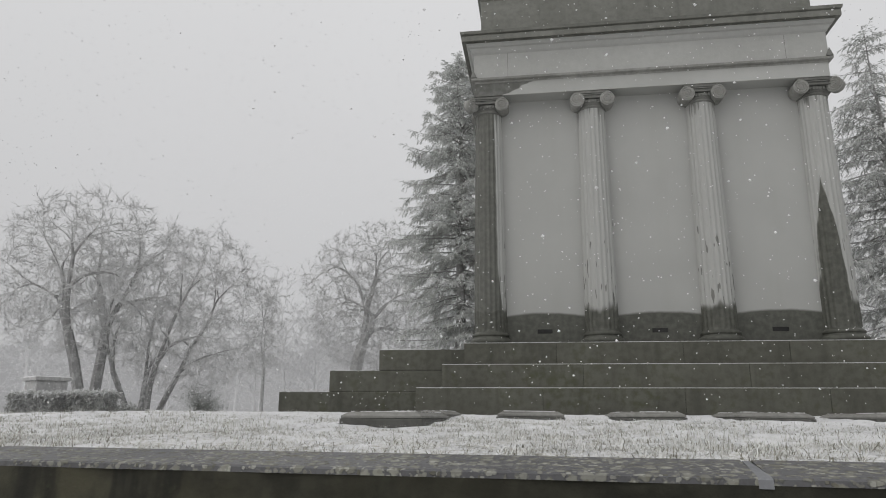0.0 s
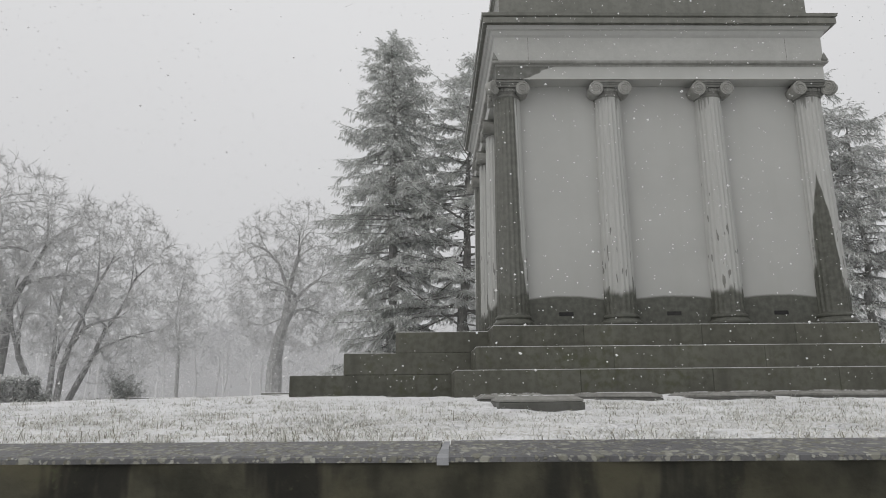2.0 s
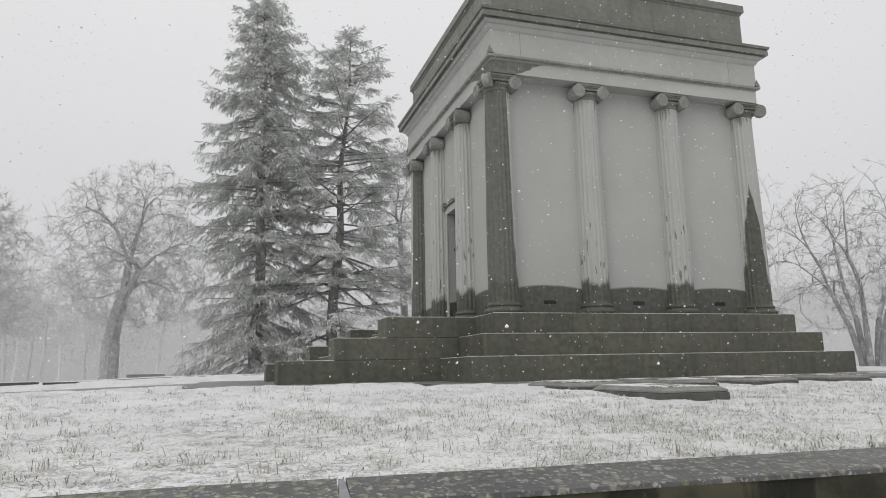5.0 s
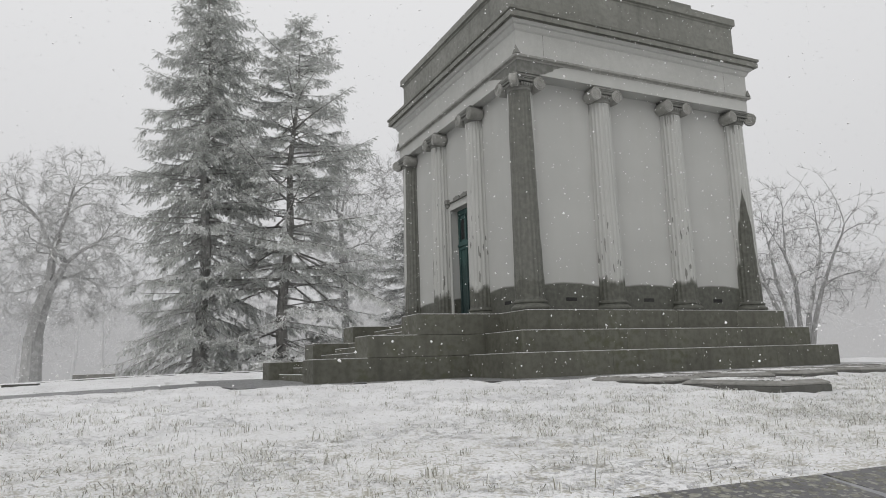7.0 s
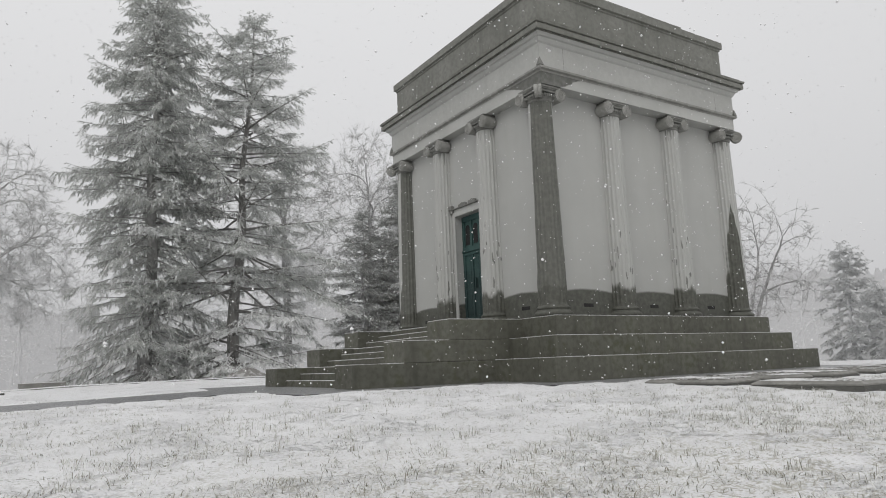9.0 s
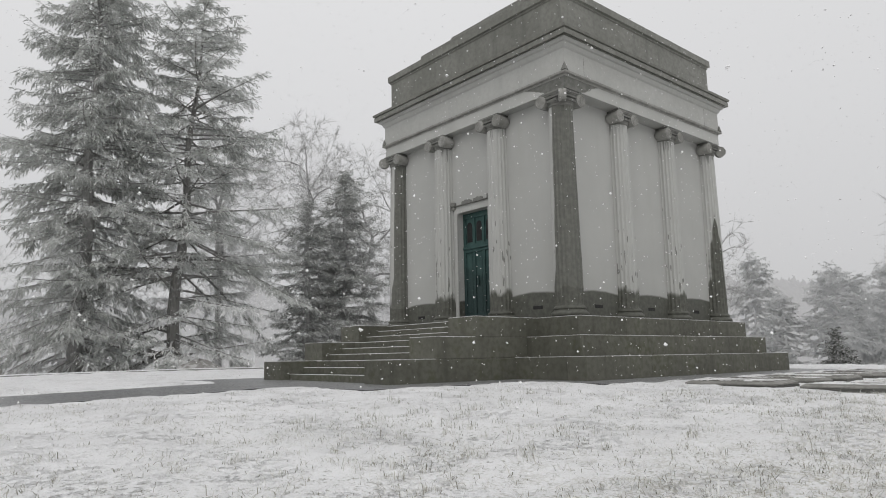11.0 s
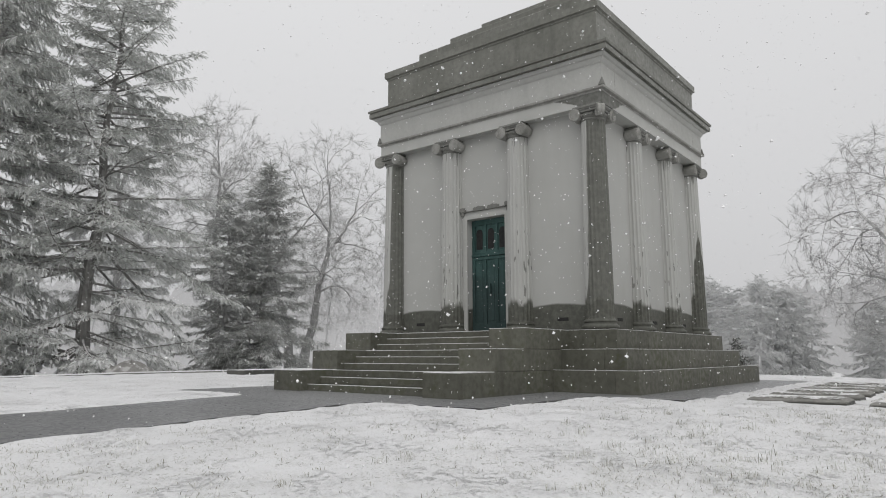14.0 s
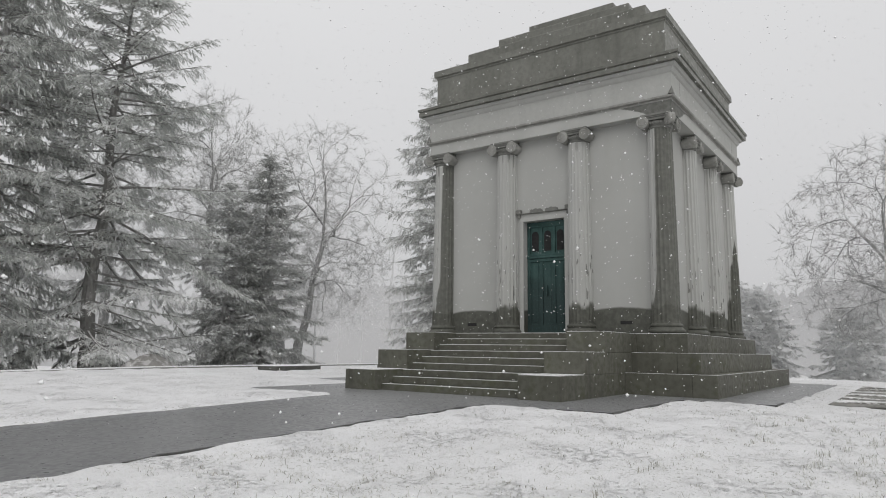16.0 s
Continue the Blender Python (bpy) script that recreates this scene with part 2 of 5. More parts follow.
def coping_material():
    """Wet grey flagstone crusted with roundish lichen in crowded colonies."""
    k = Mat("lichen_flagstone", 0.55)
    n1, n2, n3 = k.noise(0.8, 4), k.noise(7, 5), k.noise(30, 4)
    wob = k.t.nodes.new("ShaderNodeVectorMath")
    wob.operation = "MULTIPLY_ADD"
    wn = k.t.nodes.new("ShaderNodeTexNoise")
    wn.inputs["Scale"].default_value = 34
    k.t.links.new(k.pos, wn.inputs["Vector"])
    k.t.links.new(wn.outputs["Color"], wob.inputs[0])
    wob.inputs[1].default_value = (.035, .035, .02)
    k.t.links.new(k.pos, wob.inputs[2])

    def colonies(scale, share):
        vo = k.t.nodes.new("ShaderNodeTexVoronoi")
        vo.inputs["Scale"].default_value = scale
        k.t.links.new(wob.outputs[0], vo.inputs["Vector"])
        sp = k.t.nodes.new("ShaderNodeSeparateXYZ")
        k.t.links.new(vo.outputs["Color"], sp.inputs[0])
        pick = V(k.t, sp.outputs[0])
        return (V(k.t, vo.outputs["Distance"]) + (n3 - 0.5) * 0.6).ss(0.56, 0.36) * pick.lt(share), V(k.t, sp.outputs[1])

    c = k.mix(n1.ss(0.3, 0.7), (0.085, 0.085, 0.090), (0.135, 0.135, 0.137))
    c = k.mix(n3.ss(0.45, 0.75) * 0.5, c, (0.055, 0.054, 0.05))
    field = (n1 * 0.7 + n2 * 0.3).ss(0.30, 0.50)
    big, tone = colonies(19, 0.66)
    small, tone2 = colonies(44, 0.6)
    c = k.mix(big * field * 0.85, c, k.mix(tone, (0.15, 0.147, 0.12), (0.31, 0.31, 0.265)))
    c = k.mix(small * field * 0.8, c, k.mix(tone2, (0.12, 0.115, 0.085), (0.40, 0.40, 0.36)))
    k.colour(c)
    crust = (big.mx(small) * field)
    k.rough(crust.ss(0, 1, 0.5, 0.85))
    k.bump(crust * 0.7 + n3 * 0.3, 0.7, 0.012)
    return k.m


def retaining_material():
    k = Mat("mossy_retaining_stone", 0.8)
    n1, n2, n3 = k.noise(1.1, 5), k.noise(5, 6), k.noise(40, 4)
    runs = k.noise(3.5, 4, (1, 1, 0.2))
    c = k.mix(n2.ss(0.35, 0.7), (0.024, 0.024, 0.016), (0.064, 0.061, 0.042))
    c = k.mix(n1.ss(0.48, 0.62) * 0.7, c, (0.092, 0.084, 0.052))
    c = k.mix(runs.ss(0.50, 0.60) * 0.85, c, (0.010, 0.010, 0.008))
    c = k.mix((n1 * 0.6 + n3 * 0.4).ss(0.55, 0.66) * 0.5, c, (0.060, 0.070, 0.034))
    c = k.mix((k.x + n1 * 3).ss(-0.5, 2.5) * 0.8, c, k.mix(n2.ss(0.35, 0.7), (0.013, 0.013, 0.009), (0.034, 0.034, 0.024)))
    k.colour(c)
    k.bump(n2 * 0.6 + n3 * 0.4, 0.6, 0.02)
    return k.m


COPING, RETAIN = coping_material(), retaining_material()


def bronze_material():
    k = Mat("verdigris_bronze", 0.55)
    n1, n2 = k.noise(2.5, 5), k.noise(22, 5)
    runs = k.noise(5, 4, (1, 1, 0.1))
    c = k.mix(n1.ss(0.3, 0.7), (0.034, 0.074, 0.069), (0.055, 0.108, 0.100))
    low = (k.z + n1 * 0.8).ss(4.3, 2.6)
    c = k.mix(low * 0.75, c, (0.030, 0.044, 0.044))
    c = k.mix(runs.ss(0.5, 0.7) * 0.5, c, (0.018, 0.040, 0.038))
    c = k.mix(n2.ss(0.55, 0.75) * 0.4, c, (0.10, 0.17, 0.155))
    k.colour(c)
    k.b.inputs["Metallic"].default_value = 0.25
    k.bump(n2, 0.2, 0.006)
    return k.m


BRONZE = bronze_material()


def bark(name, a, b, snow=0.3, lying=0.5):
    """Ridged bark with specks of blown snow and more lying on the upper sides."""
    k = Mat(name, 0.9)
    n1, n2 = k.noise(9, 5, (1, 1, 0.25), local=True), k.noise(3, 4, local=True)
    c = k.mix(n1.ss(0.3, 0.7), a, b)
    c = k.mix(n2.ss(0.5, 0.62) * snow, c, (0.72, 0.72, 0.72))
    c = k.mix((k.nz + (n2 - 0.5) * 0.8).ss(0.25, 0.6) * lying, c, (0.82, 0.82, 0.82))
    k.colour(c)
    k.bump(n1, 0.6, 0.03)
    return k.m


def needles(name, dark, mid, snowy, share, through_light=0.35):
    """Sprays of needles; a share of them carry snow."""
    k = Mat(name, 0.8)
    c = k.mix(k.island.ss(0.0, 1 - share), dark, mid)
    c = k.mix(k.island.gt(1 - share), c, snowy)
    n = k.noise(0.5, 3, local=True)
    c = k.mix(n.ss(0.5, 0.7) * 0.25, c, snowy)
    k.colour(c)
    glow = k.t.nodes.new("ShaderNodeBsdfTranslucent")
    both = k.t.nodes.new("ShaderNodeMixShader")
    both.inputs[0].default_value = through_light
    end = k.t.nodes["Material Output"]
    k.t.links.new(k.b.inputs["Base Color"].links[0].from_socket, glow.inputs["Color"])
    k.t.links.new(k.b.outputs[0], both.inputs[1])
    k.t.links.new(glow.outputs[0], both.inputs[2])
    k.t.links.new(both.outputs[0], end.inputs["Surface"])
    return k.m


TRUNK = bark("dark_wet_bark", (0.25, 0.248, 0.24), (0.35, 0.346, 0.335), 0.15, 0.6)
HEMLOCK = bark("dark_hemlock_bark", (0.16, 0.158, 0.15), (0.24, 0.236, 0.225), 0.12, 0.6)
# Greys lightened to stand for haze over trees at middle distance.
HAZY_GREY = bark("hazy_grey_bark", (0.36, 0.36, 0.355), (0.46, 0.46, 0.455), 0.3)
TWIGS = bark("hazed_snow_dusted_twigs", (0.44, 0.44, 0.435), (0.55, 0.55, 0.545), 0.4, 0.3)
# Far bark, its colour pushed towards the sky's to paint haze.
HAZY_PALE = bark("hazy_pale_bark", (0.63, 0.63, 0.635), (0.69, 0.69, 0.695), 0.3, 0.3)
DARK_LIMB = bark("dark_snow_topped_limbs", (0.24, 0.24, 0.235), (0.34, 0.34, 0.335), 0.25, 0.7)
# Twigs of the far wood, paled the same way for haze.
HAZY_TWIGS = bark("hazy_pale_twigs", (0.64, 0.64, 0.645), (0.70, 0.70, 0.705), 0.3, 0.2)
# Needle tones lifted well above real green to imitate haze, besides their snow.
FIR = needles("hazed_snowy_fir_needles", (0.47, 0.483, 0.462), (0.58, 0.593, 0.572), (0.84, 0.84, 0.84), 0.16, 0.45)
PINE = needles("hazed_snowy_hemlock_needles", (0.50, 0.513, 0.492), (0.60, 0.613, 0.592), (0.84, 0.84, 0.84), 0.19, 0.45)
SPRUCE = needles("hazed_spruce_needles", (0.36, 0.37, 0.353), (0.48, 0.49, 0.472), (0.82, 0.82, 0.82), 0.18, 0.45)
PALE = needles("hazed_snow_laden_needles", (0.44, 0.45, 0.433), (0.56, 0.57, 0.552), (0.86, 0.86, 0.86), 0.24, 0.4)
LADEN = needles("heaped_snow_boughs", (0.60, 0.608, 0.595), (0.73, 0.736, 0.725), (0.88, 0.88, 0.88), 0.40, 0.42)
# Almost one flat pale tone: haze given as the needles' base colour.
FARFIR = needles("haze_toned_fir_needles", (0.66, 0.664, 0.662), (0.69, 0.694, 0.692), (0.71, 0.71, 0.71), 0.01, 0.6)
YEW = needles("dark_yew_needles", (0.13, 0.136, 0.12), (0.23, 0.236, 0.22), (0.80, 0.80, 0.80), 0.2, 0.3)
# Backdrop grey chosen as the wood's tone seen through haze.
DISTANCE = bark("haze_grey_wood_edge", (0.48, 0.48, 0.485), (0.53, 0.53, 0.535), 0.1)


def grass_material():
    k = Mat("frosted_grass", 0.8)
    c = k.mix(k.island.ss(0.0, 0.35), (0.20, 0.195, 0.15), (0.42, 0.41, 0.36))
    c = k.mix(k.island.ss(0.25, 0.62), c, (0.72, 0.72, 0.70))
    k.colour(c)
    return k.m


GRASS = grass_material()


# ---- mesh helpers ----
def part(name, bm, material, parent=None, label=""):
    """Links a bmesh as one mesh object, under a parent if there is one."""
    me = bpy.data.meshes.new(name)
    bmesh.ops.recalc_face_normals(bm, faces=bm.faces)
    bm.to_mesh(me)
    bm.free()
    me.materials.append(material)
    ob = new(name, me)
    if parent:
        ob.parent = parent
    if label:
        tagged(ob, label)
    return ob


def raw(name, verts, faces, material, parent=None, label=""):
    me = bpy.data.meshes.new(name)
    me.from_pydata(verts, [], faces)
    me.materials.append(material)
    ob = new(name, me)
    if parent:
        ob.parent = parent
    if label:
        tagged(ob, label)
    return ob


def thing(name, label, category, at=(0, 0, 0), group="", kind=""):
    ob = new(name)
    ob.location = at
    return tagged(ob, label, category, group, kind)


def box(bm, x0, x1, y0, y1, z0, z1, bevel=0.0):
    vs = [bm.verts.new((x, y, z)) for z in (z0, z1) for x, y in ((x0, y0), (x1, y0), (x1, y1), (x0, y1))]
    fs = [bm.faces.new([vs[i] for i in q]) for q in ((0, 3, 2, 1), (4, 5, 6, 7), (0, 1, 5, 4), (1, 2, 6, 5), (2, 3, 7, 6), (3, 0, 4, 7))]
    if bevel:
        es = list({e for f in fs for e in f.edges})
        bmesh.ops.bevel(bm, geom=es, offset=bevel, segments=2, affect="EDGES", profile=0.6)


def boxed(*a, bevel=0.0):
    bm = bmesh.new()
    box(bm, *a, bevel=bevel)
    return bm


def ring(bm, half, profile, inner=None):
    """A moulding run round a square of half sides: points of (outward, height), closed at the inner side."""
    loops = []
    for off, z in profile:
        h = half + off
        loops.append([bm.verts.new((CX + sx * h, CY + sy * h, z)) for sx, sy in ((-1, -1), (1, -1), (1, 1), (-1, 1))])
    n = len(loops)
    for i in range(n):
        a, b = loops[i], loops[(i + 1) % n]
        for j in range(4):
            bm.faces.new((a[j], a[(j + 1) % 4], b[(j + 1) % 4], b[j]))


def lathe(bm, profile, segs=32, centre=(0, 0)):
    rows = [[bm.verts.new((centre[0] + r * math.cos(2 * math.pi * i / segs), centre[1] + r * math.sin(2 * math.pi * i / segs), z)) for i in range(segs)] for r, z in profile]
    for a, b in zip(rows, rows[1:]):
        for i in range(segs):
            bm.faces.new((a[i], a[(i + 1) % segs], b[(i + 1) % segs], b[i]))
    bm.faces.new(rows[0][::-1])
    bm.faces.new(rows[-1])


def tube(verts, faces, pts, radii, sides=5):
    """A tapering tube along points, added to lists."""
    base = len(verts)
    for i, p in enumerate(pts):
        d = (pts[min(i + 1, len(pts) - 1)] - pts[max(i - 1, 0)]).normalized()
        u = d.orthogonal().normalized()
        w = d.cross(u)
        for s in range(sides):
            a = 2 * math.pi * s / sides
            verts.append(p + (u * math.cos(a) + w * math.sin(a)) * radii[i])
    for i in range(len(pts) - 1):
        for s in range(sides):
            a, b = base + i * sides + s, base + i * sides + (s + 1) % sides
            faces.append((a, b, b + sides, a + sides))
    faces.append(tuple(base + s for s in range(sides))[::-1])
    faces.append(tuple(base + (len(pts) - 1) * sides + s for s in range(sides)))


def lattice(x, y, seed=0):
    """Smooth value noise on arrays, 0 to 1."""
    xi, yi = np.floor(x).astype(np.int64), np.floor(y).astype(np.int64)
    fx, fy = x - xi, y - yi
    fx, fy = fx * fx * (3 - 2 * fx), fy * fy * (3 - 2 * fy)

    def h(a, b):
        v = (a * 374761393 + b * 668265263 + seed * 974634777) & 0xFFFFFFFF
        v = ((v ^ (v >> 13)) * 1274126177) & 0xFFFFFFFF
        return ((v ^ (v >> 16)) & 0xFFFF) / 65535.0

    return (h(xi, yi) * (1 - fx) + h(xi + 1, yi) * fx) * (1 - fy) + (h(xi, yi + 1) * (1 - fx) + h(xi + 1, yi + 1) * fx) * fy


# ---- the lie of the land ----
WALL_LINE = [(16.0, -12.6), (6.0, -11.9), (-1.75, -11.31), (-5.42, -11.04), (-8.0, -10.75), (-10.3, -10.0), (-12.0, -8.3), (-13.8, -5.6), (-15.6, -3.0), (-20.0, 2.0)]


def lawn(x, y):
    """Height of the lawn under its snow."""
    z = np.interp(y, [-13, -11, -9.5, -8.7, -7.5, -5, -2.5, 0, 8, 14, 18.5, 30, 60, 900], [-.29, -.275, -.265, -.235, -.19, -.10, -.02, .0, .04, .13, .16, -.75, -2.4, -4.0])
    z = z - np.interp(x, [-40, -20, -14, -12, -7], [.8, .45, .2, .12, .0])
    return z - np.interp(x, [15, 20, 32, 60, 200], [0, .2, 1.7, 4.6, 8.0]) * np.interp(y, [8, 24], [1, .25])


def wall_side(x, y):
    """Metres behind the back edge of the retaining wall (negative on the road's side)."""
    best, side = np.full(np.shape(x), 1e9), np.zeros(np.shape(x))
    for (ax, ay), (bx, by) in zip(WALL_LINE, WALL_LINE[1:]):
        dx, dy = bx - ax, by - ay
        s = np.clip(((x - ax) * dx + (y - ay) * dy) / (dx * dx + dy * dy), 0, 1)
        d = np.hypot(x - ax - s * dx, y - ay - s * dy)
        c = dx * (y - ay) - dy * (x - ax)
        side = np.where(d < best, -np.sign(c), side)
        best = np.minimum(d, best)
    return best * side


def paved(x, y):
    """Metres inside the edge of the paving (negative outside)."""
    def rect(x0, x1, y0, y1):
        return np.minimum(np.minimum(x - x0, x1 - x), np.minimum(y - y0, y1 - y))
    a = rect(-40, -5.0, 1.22, 4.95)
    b = rect(-6.75, -1.0, -1.1, 7.9)
    c = rect(-2.6, 9.9, -2.85, 9.8)
    return np.maximum(np.maximum(a, b), c)


def ground_z(x, y):
    z = lawn(x, y)
    lump = (lattice(x * 2.1, y * 2.1, 1) - .5) * .035 + (lattice(x * 5.5, y * 5.5, 2) - .5) * .034
    z = z + lump + .02
    edge = paved(x, y) + (lattice(x * 1.7, y * 1.7, 5) - .5) * .12
    z = z - .085 * np.clip(edge / .14 + .5, 0, 1)
    road = np.interp(x, [-17, -13, -9, -5, 1], [-.75, -1.0, -1.2, -1.35, -1.6])
    d = wall_side(x, y)
    cap = np.interp(x, [-20, -12, -8, -6], [-.75, -.5, -.27, -.232])
    z = np.where(d < .06, np.minimum(z, cap - .10), z)
    return np.where(d < -.17, road, z)


def axis(lo, hi, fine, far):
    mid = list(np.arange(lo, hi + 1e-6, fine))
    out, s = [], fine
    while (out[-1] if out else mid[-1]) < far:
        s *= 1.22
        out.append((out[-1] if out else mid[-1]) + s)
    neg, s = [], fine
    while (neg[-1] if neg else mid[0]) > -far:
        s *= 1.22
        neg.append((neg[-1] if neg else mid[0]) - s)
    return np.array(neg[::-1] + mid + out)


gx, gy = axis(-17, 9, .13, 700), axis(-12.4, 6, .13, 700)
GX, GY = np.meshgrid(gx, gy)
GZ = ground_z(GX, GY)
nx, ny = len(gx), len(gy)
gi = np.arange(nx * ny).reshape(ny, nx)
gf = np.stack([gi[:-1, :-1], gi[:-1, 1:], gi[1:, 1:], gi[1:, :-1]], -1).reshape(-1, 4)
ground = raw("ground", np.stack([GX, GY, GZ], -1).reshape(-1, 3).tolist(), gf.tolist(), SNOW)
ground.data.shade_smooth()
tagged(ground, "snow-covered lawn rising gently towards the tomb", "lawn", kind="structure")


# ---- paving ----
def draped(name, x0, x1, y0, y1, lift, label):
    xs, ys = np.linspace(x0, x1, max(2, int((x1 - x0) / .4))), np.linspace(y0, y1, max(2, int((y1 - y0) / .4)))
    X, Y = np.meshgrid(xs, ys)
    Z = lawn(X, Y) + lift
    n, m = len(xs), len(ys)
    i = np.arange(n * m).reshape(m, n)
    f = np.stack([i[:-1, :-1], i[:-1, 1:], i[1:, 1:], i[1:, :-1]], -1).reshape(-1, 4)
    ob = raw(name, np.stack([X, Y, Z], -1).reshape(-1, 3).tolist(), f.tolist(), PAVE)
    return tagged(ob, label, "paving", kind="structure")


draped("walkway", -40, -6.6, .75, 5.15, -.012, "wet grey paved walk leading to the tomb steps")
draped("pavement", -7.15, 10.2, -3.1, 10.1, -.016, "wet grey stone apron round the tomb")


def paving_edge():
    """Dark strip painting the shadow line along the paving where the lawn's snow ends."""
    xs = np.arange(-13.5, -1.6, .22)
    lo, hi = np.full(len(xs), -4.5), np.full(len(xs), 3.0)
    for _ in range(24):
        m = (lo + hi) / 2
        out = paved(xs, m) + (lattice(xs * 1.7, m * 1.7, 5) - .5) * .12 < -.02
        lo, hi = np.where(out, m, lo), np.where(out, hi, m)
    rng = np.random.default_rng(4)
    vs, fs = [], []
    for i, (x, y) in enumerate(zip(xs, lo)):
        z = float(lawn(np.array(x), np.array(y)))
        top = z + .010 + .012 * rng.random()
        vs += [(x, y, z - .05), (x, y, top), (x + .02, y + .045, top), (x + .02, y + .045, z - .05)]
        if i:
            k = 4 * i
            fs += [(k - 4 + j, k + j, k + (j + 1) % 4, k - 4 + (j + 1) % 4) for j in range(4)]
    return raw("paving_edge", vs, fs, EDGE, bpy.data.objects["pavement"], "dark strip painting the shadow line at the wet paving's edge")


# Darker than the paving itself: the edge's shadow line as a colour.
EDGE = plain_stone("wet_paving_shadow_line", (0.07, 0.07, 0.068), (0.12, 0.12, 0.116), vary=0.0, rough=0.5)
paving_edge()


# a low snow-topped kerb at the far edge of the lawn
kerb = thing("kerb", "low dark stone kerb topped with snow", "kerb", kind="structure")
KERB = [(-30, 14.0), (-15, 16.2), (-9, 17.0), (-3, 17.6), (4, 18.0), (12, 18.2), (22, 18.0)]
for (ax, ay), (bx, by) in zip(KERB, KERB[1:]):
    for name, h0, h1, half, mat in (("kerb_stone", -.1, .05, .13, BEVEL), ("snow_cover", .05, .085, .125, SNOW_TOP)):
        bm = bmesh.new()
        l = math.hypot(bx - ax, by - ay)
        ux, uy = (by - ay) / l * half, -(bx - ax) / l * half
        za, zb = float(lawn(ax, ay)), float(lawn(bx, by))
        q = [bm.verts.new(p) for p in ((ax + ux, ay + uy, za + h0), (bx + ux, by + uy, zb + h0), (bx - ux, by - uy, zb + h0), (ax - ux, ay - uy, za + h0),
                                       (ax + ux, ay + uy, za + h1), (bx + ux, by + uy, zb + h1), (bx - ux, by - uy, zb + h1), (ax - ux, ay - uy, za + h1))]
        for f in ((0, 1, 2, 3), (4, 5, 6, 7), (0, 1, 5, 4), (1, 2, 6, 5), (2, 3, 7, 6), (3, 0, 4, 7)):
            bm.faces.new([q[k] for k in f])
        part(name, bm, mat, kerb)


# ---- retaining wall ----
def offset_line(line, d):
    out = []
    for i, (x, y) in enumerate(line):
        ax, ay = line[max(i - 1, 0)]
        bx, by = line[min(i + 1, len(line) - 1)]
        l = math.hypot(bx - ax, by - ay)
        nx_, ny_ = (by - ay) / l, -(bx - ax) / l
        out.append((x - nx_ * d, y - ny_ * d))
    return out


retaining_wall = thing("retaining_wall", "low mossy stone retaining wall with flagstone coping", "wall", kind="structure")
fine_line = []
for (ax, ay), (bx, by) in zip(WALL_LINE, WALL_LINE[1:]):
    n = max(1, round(math.hypot(bx - ax, by - ay) / .5))
    fine_line += [(ax + (bx - ax) * i / n, ay + (by - ay) * i / n) for i in range(n)]
fine_line.append(WALL_LINE[-1])
front_top, back_top = offset_line(fine_line, .332), offset_line(fine_line, .02)


def wall_z(x):
    return float(np.interp(x, [-20, -12, -8, -6], [-.75, -.5, -.27, -.232]))


bm = bmesh.new()
cols = []
for (fx_, fy_), (bx_, by_) in zip(front_top, back_top):
    zt = wall_z(fx_) - .072
    wob = .012 * math.sin(fx_ * 7) + .008 * math.sin(fx_ * 17 + 1)
    cols.append([bm.verts.new(p) for p in ((fx_, fy_ + wob, zt - 1.9), (fx_, fy_ + wob * .5, zt - .6), (fx_, fy_ + wob, zt), (bx_, by_, zt), (bx_, by_, zt - 1.9))])
for a, b in zip(cols, cols[1:]):
    for i in range(5):
        bm.faces.new((a[i], b[i], b[(i + 1) % 5], a[(i + 1) % 5]))
bm.faces.new(cols[0]), bm.faces.new(cols[-1])
part("wall_face", bm, RETAIN, retaining_wall, "dark mossy weathered stone face")

total = [0.0]
for a, b in zip(fine_line, fine_line[1:]):
    total.append(total[-1] + math.hypot(b[0] - a[0], b[1] - a[1]))
zero = min(range(len(fine_line)), key=lambda i: abs(fine_line[i][0] + 1.75) + abs(fine_line[i][1] + 11.31))


def along(s):
    fx_ = np.interp(s, total, [p[0] for p in fine_line])
    fy_ = np.interp(s, total, [p[1] for p in fine_line])
    gx_ = np.interp(s + .05, total, [p[0] for p in fine_line]) - np.interp(s - .05, total, [p[0] for p in fine_line])
    gy_ = np.interp(s + .05, total, [p[1] for p in fine_line]) - np.interp(s - .05, total, [p[1] for p in fine_line])
    l = math.hypot(gx_, gy_)
    return fx_, fy_, gy_ / l, -gx_ / l


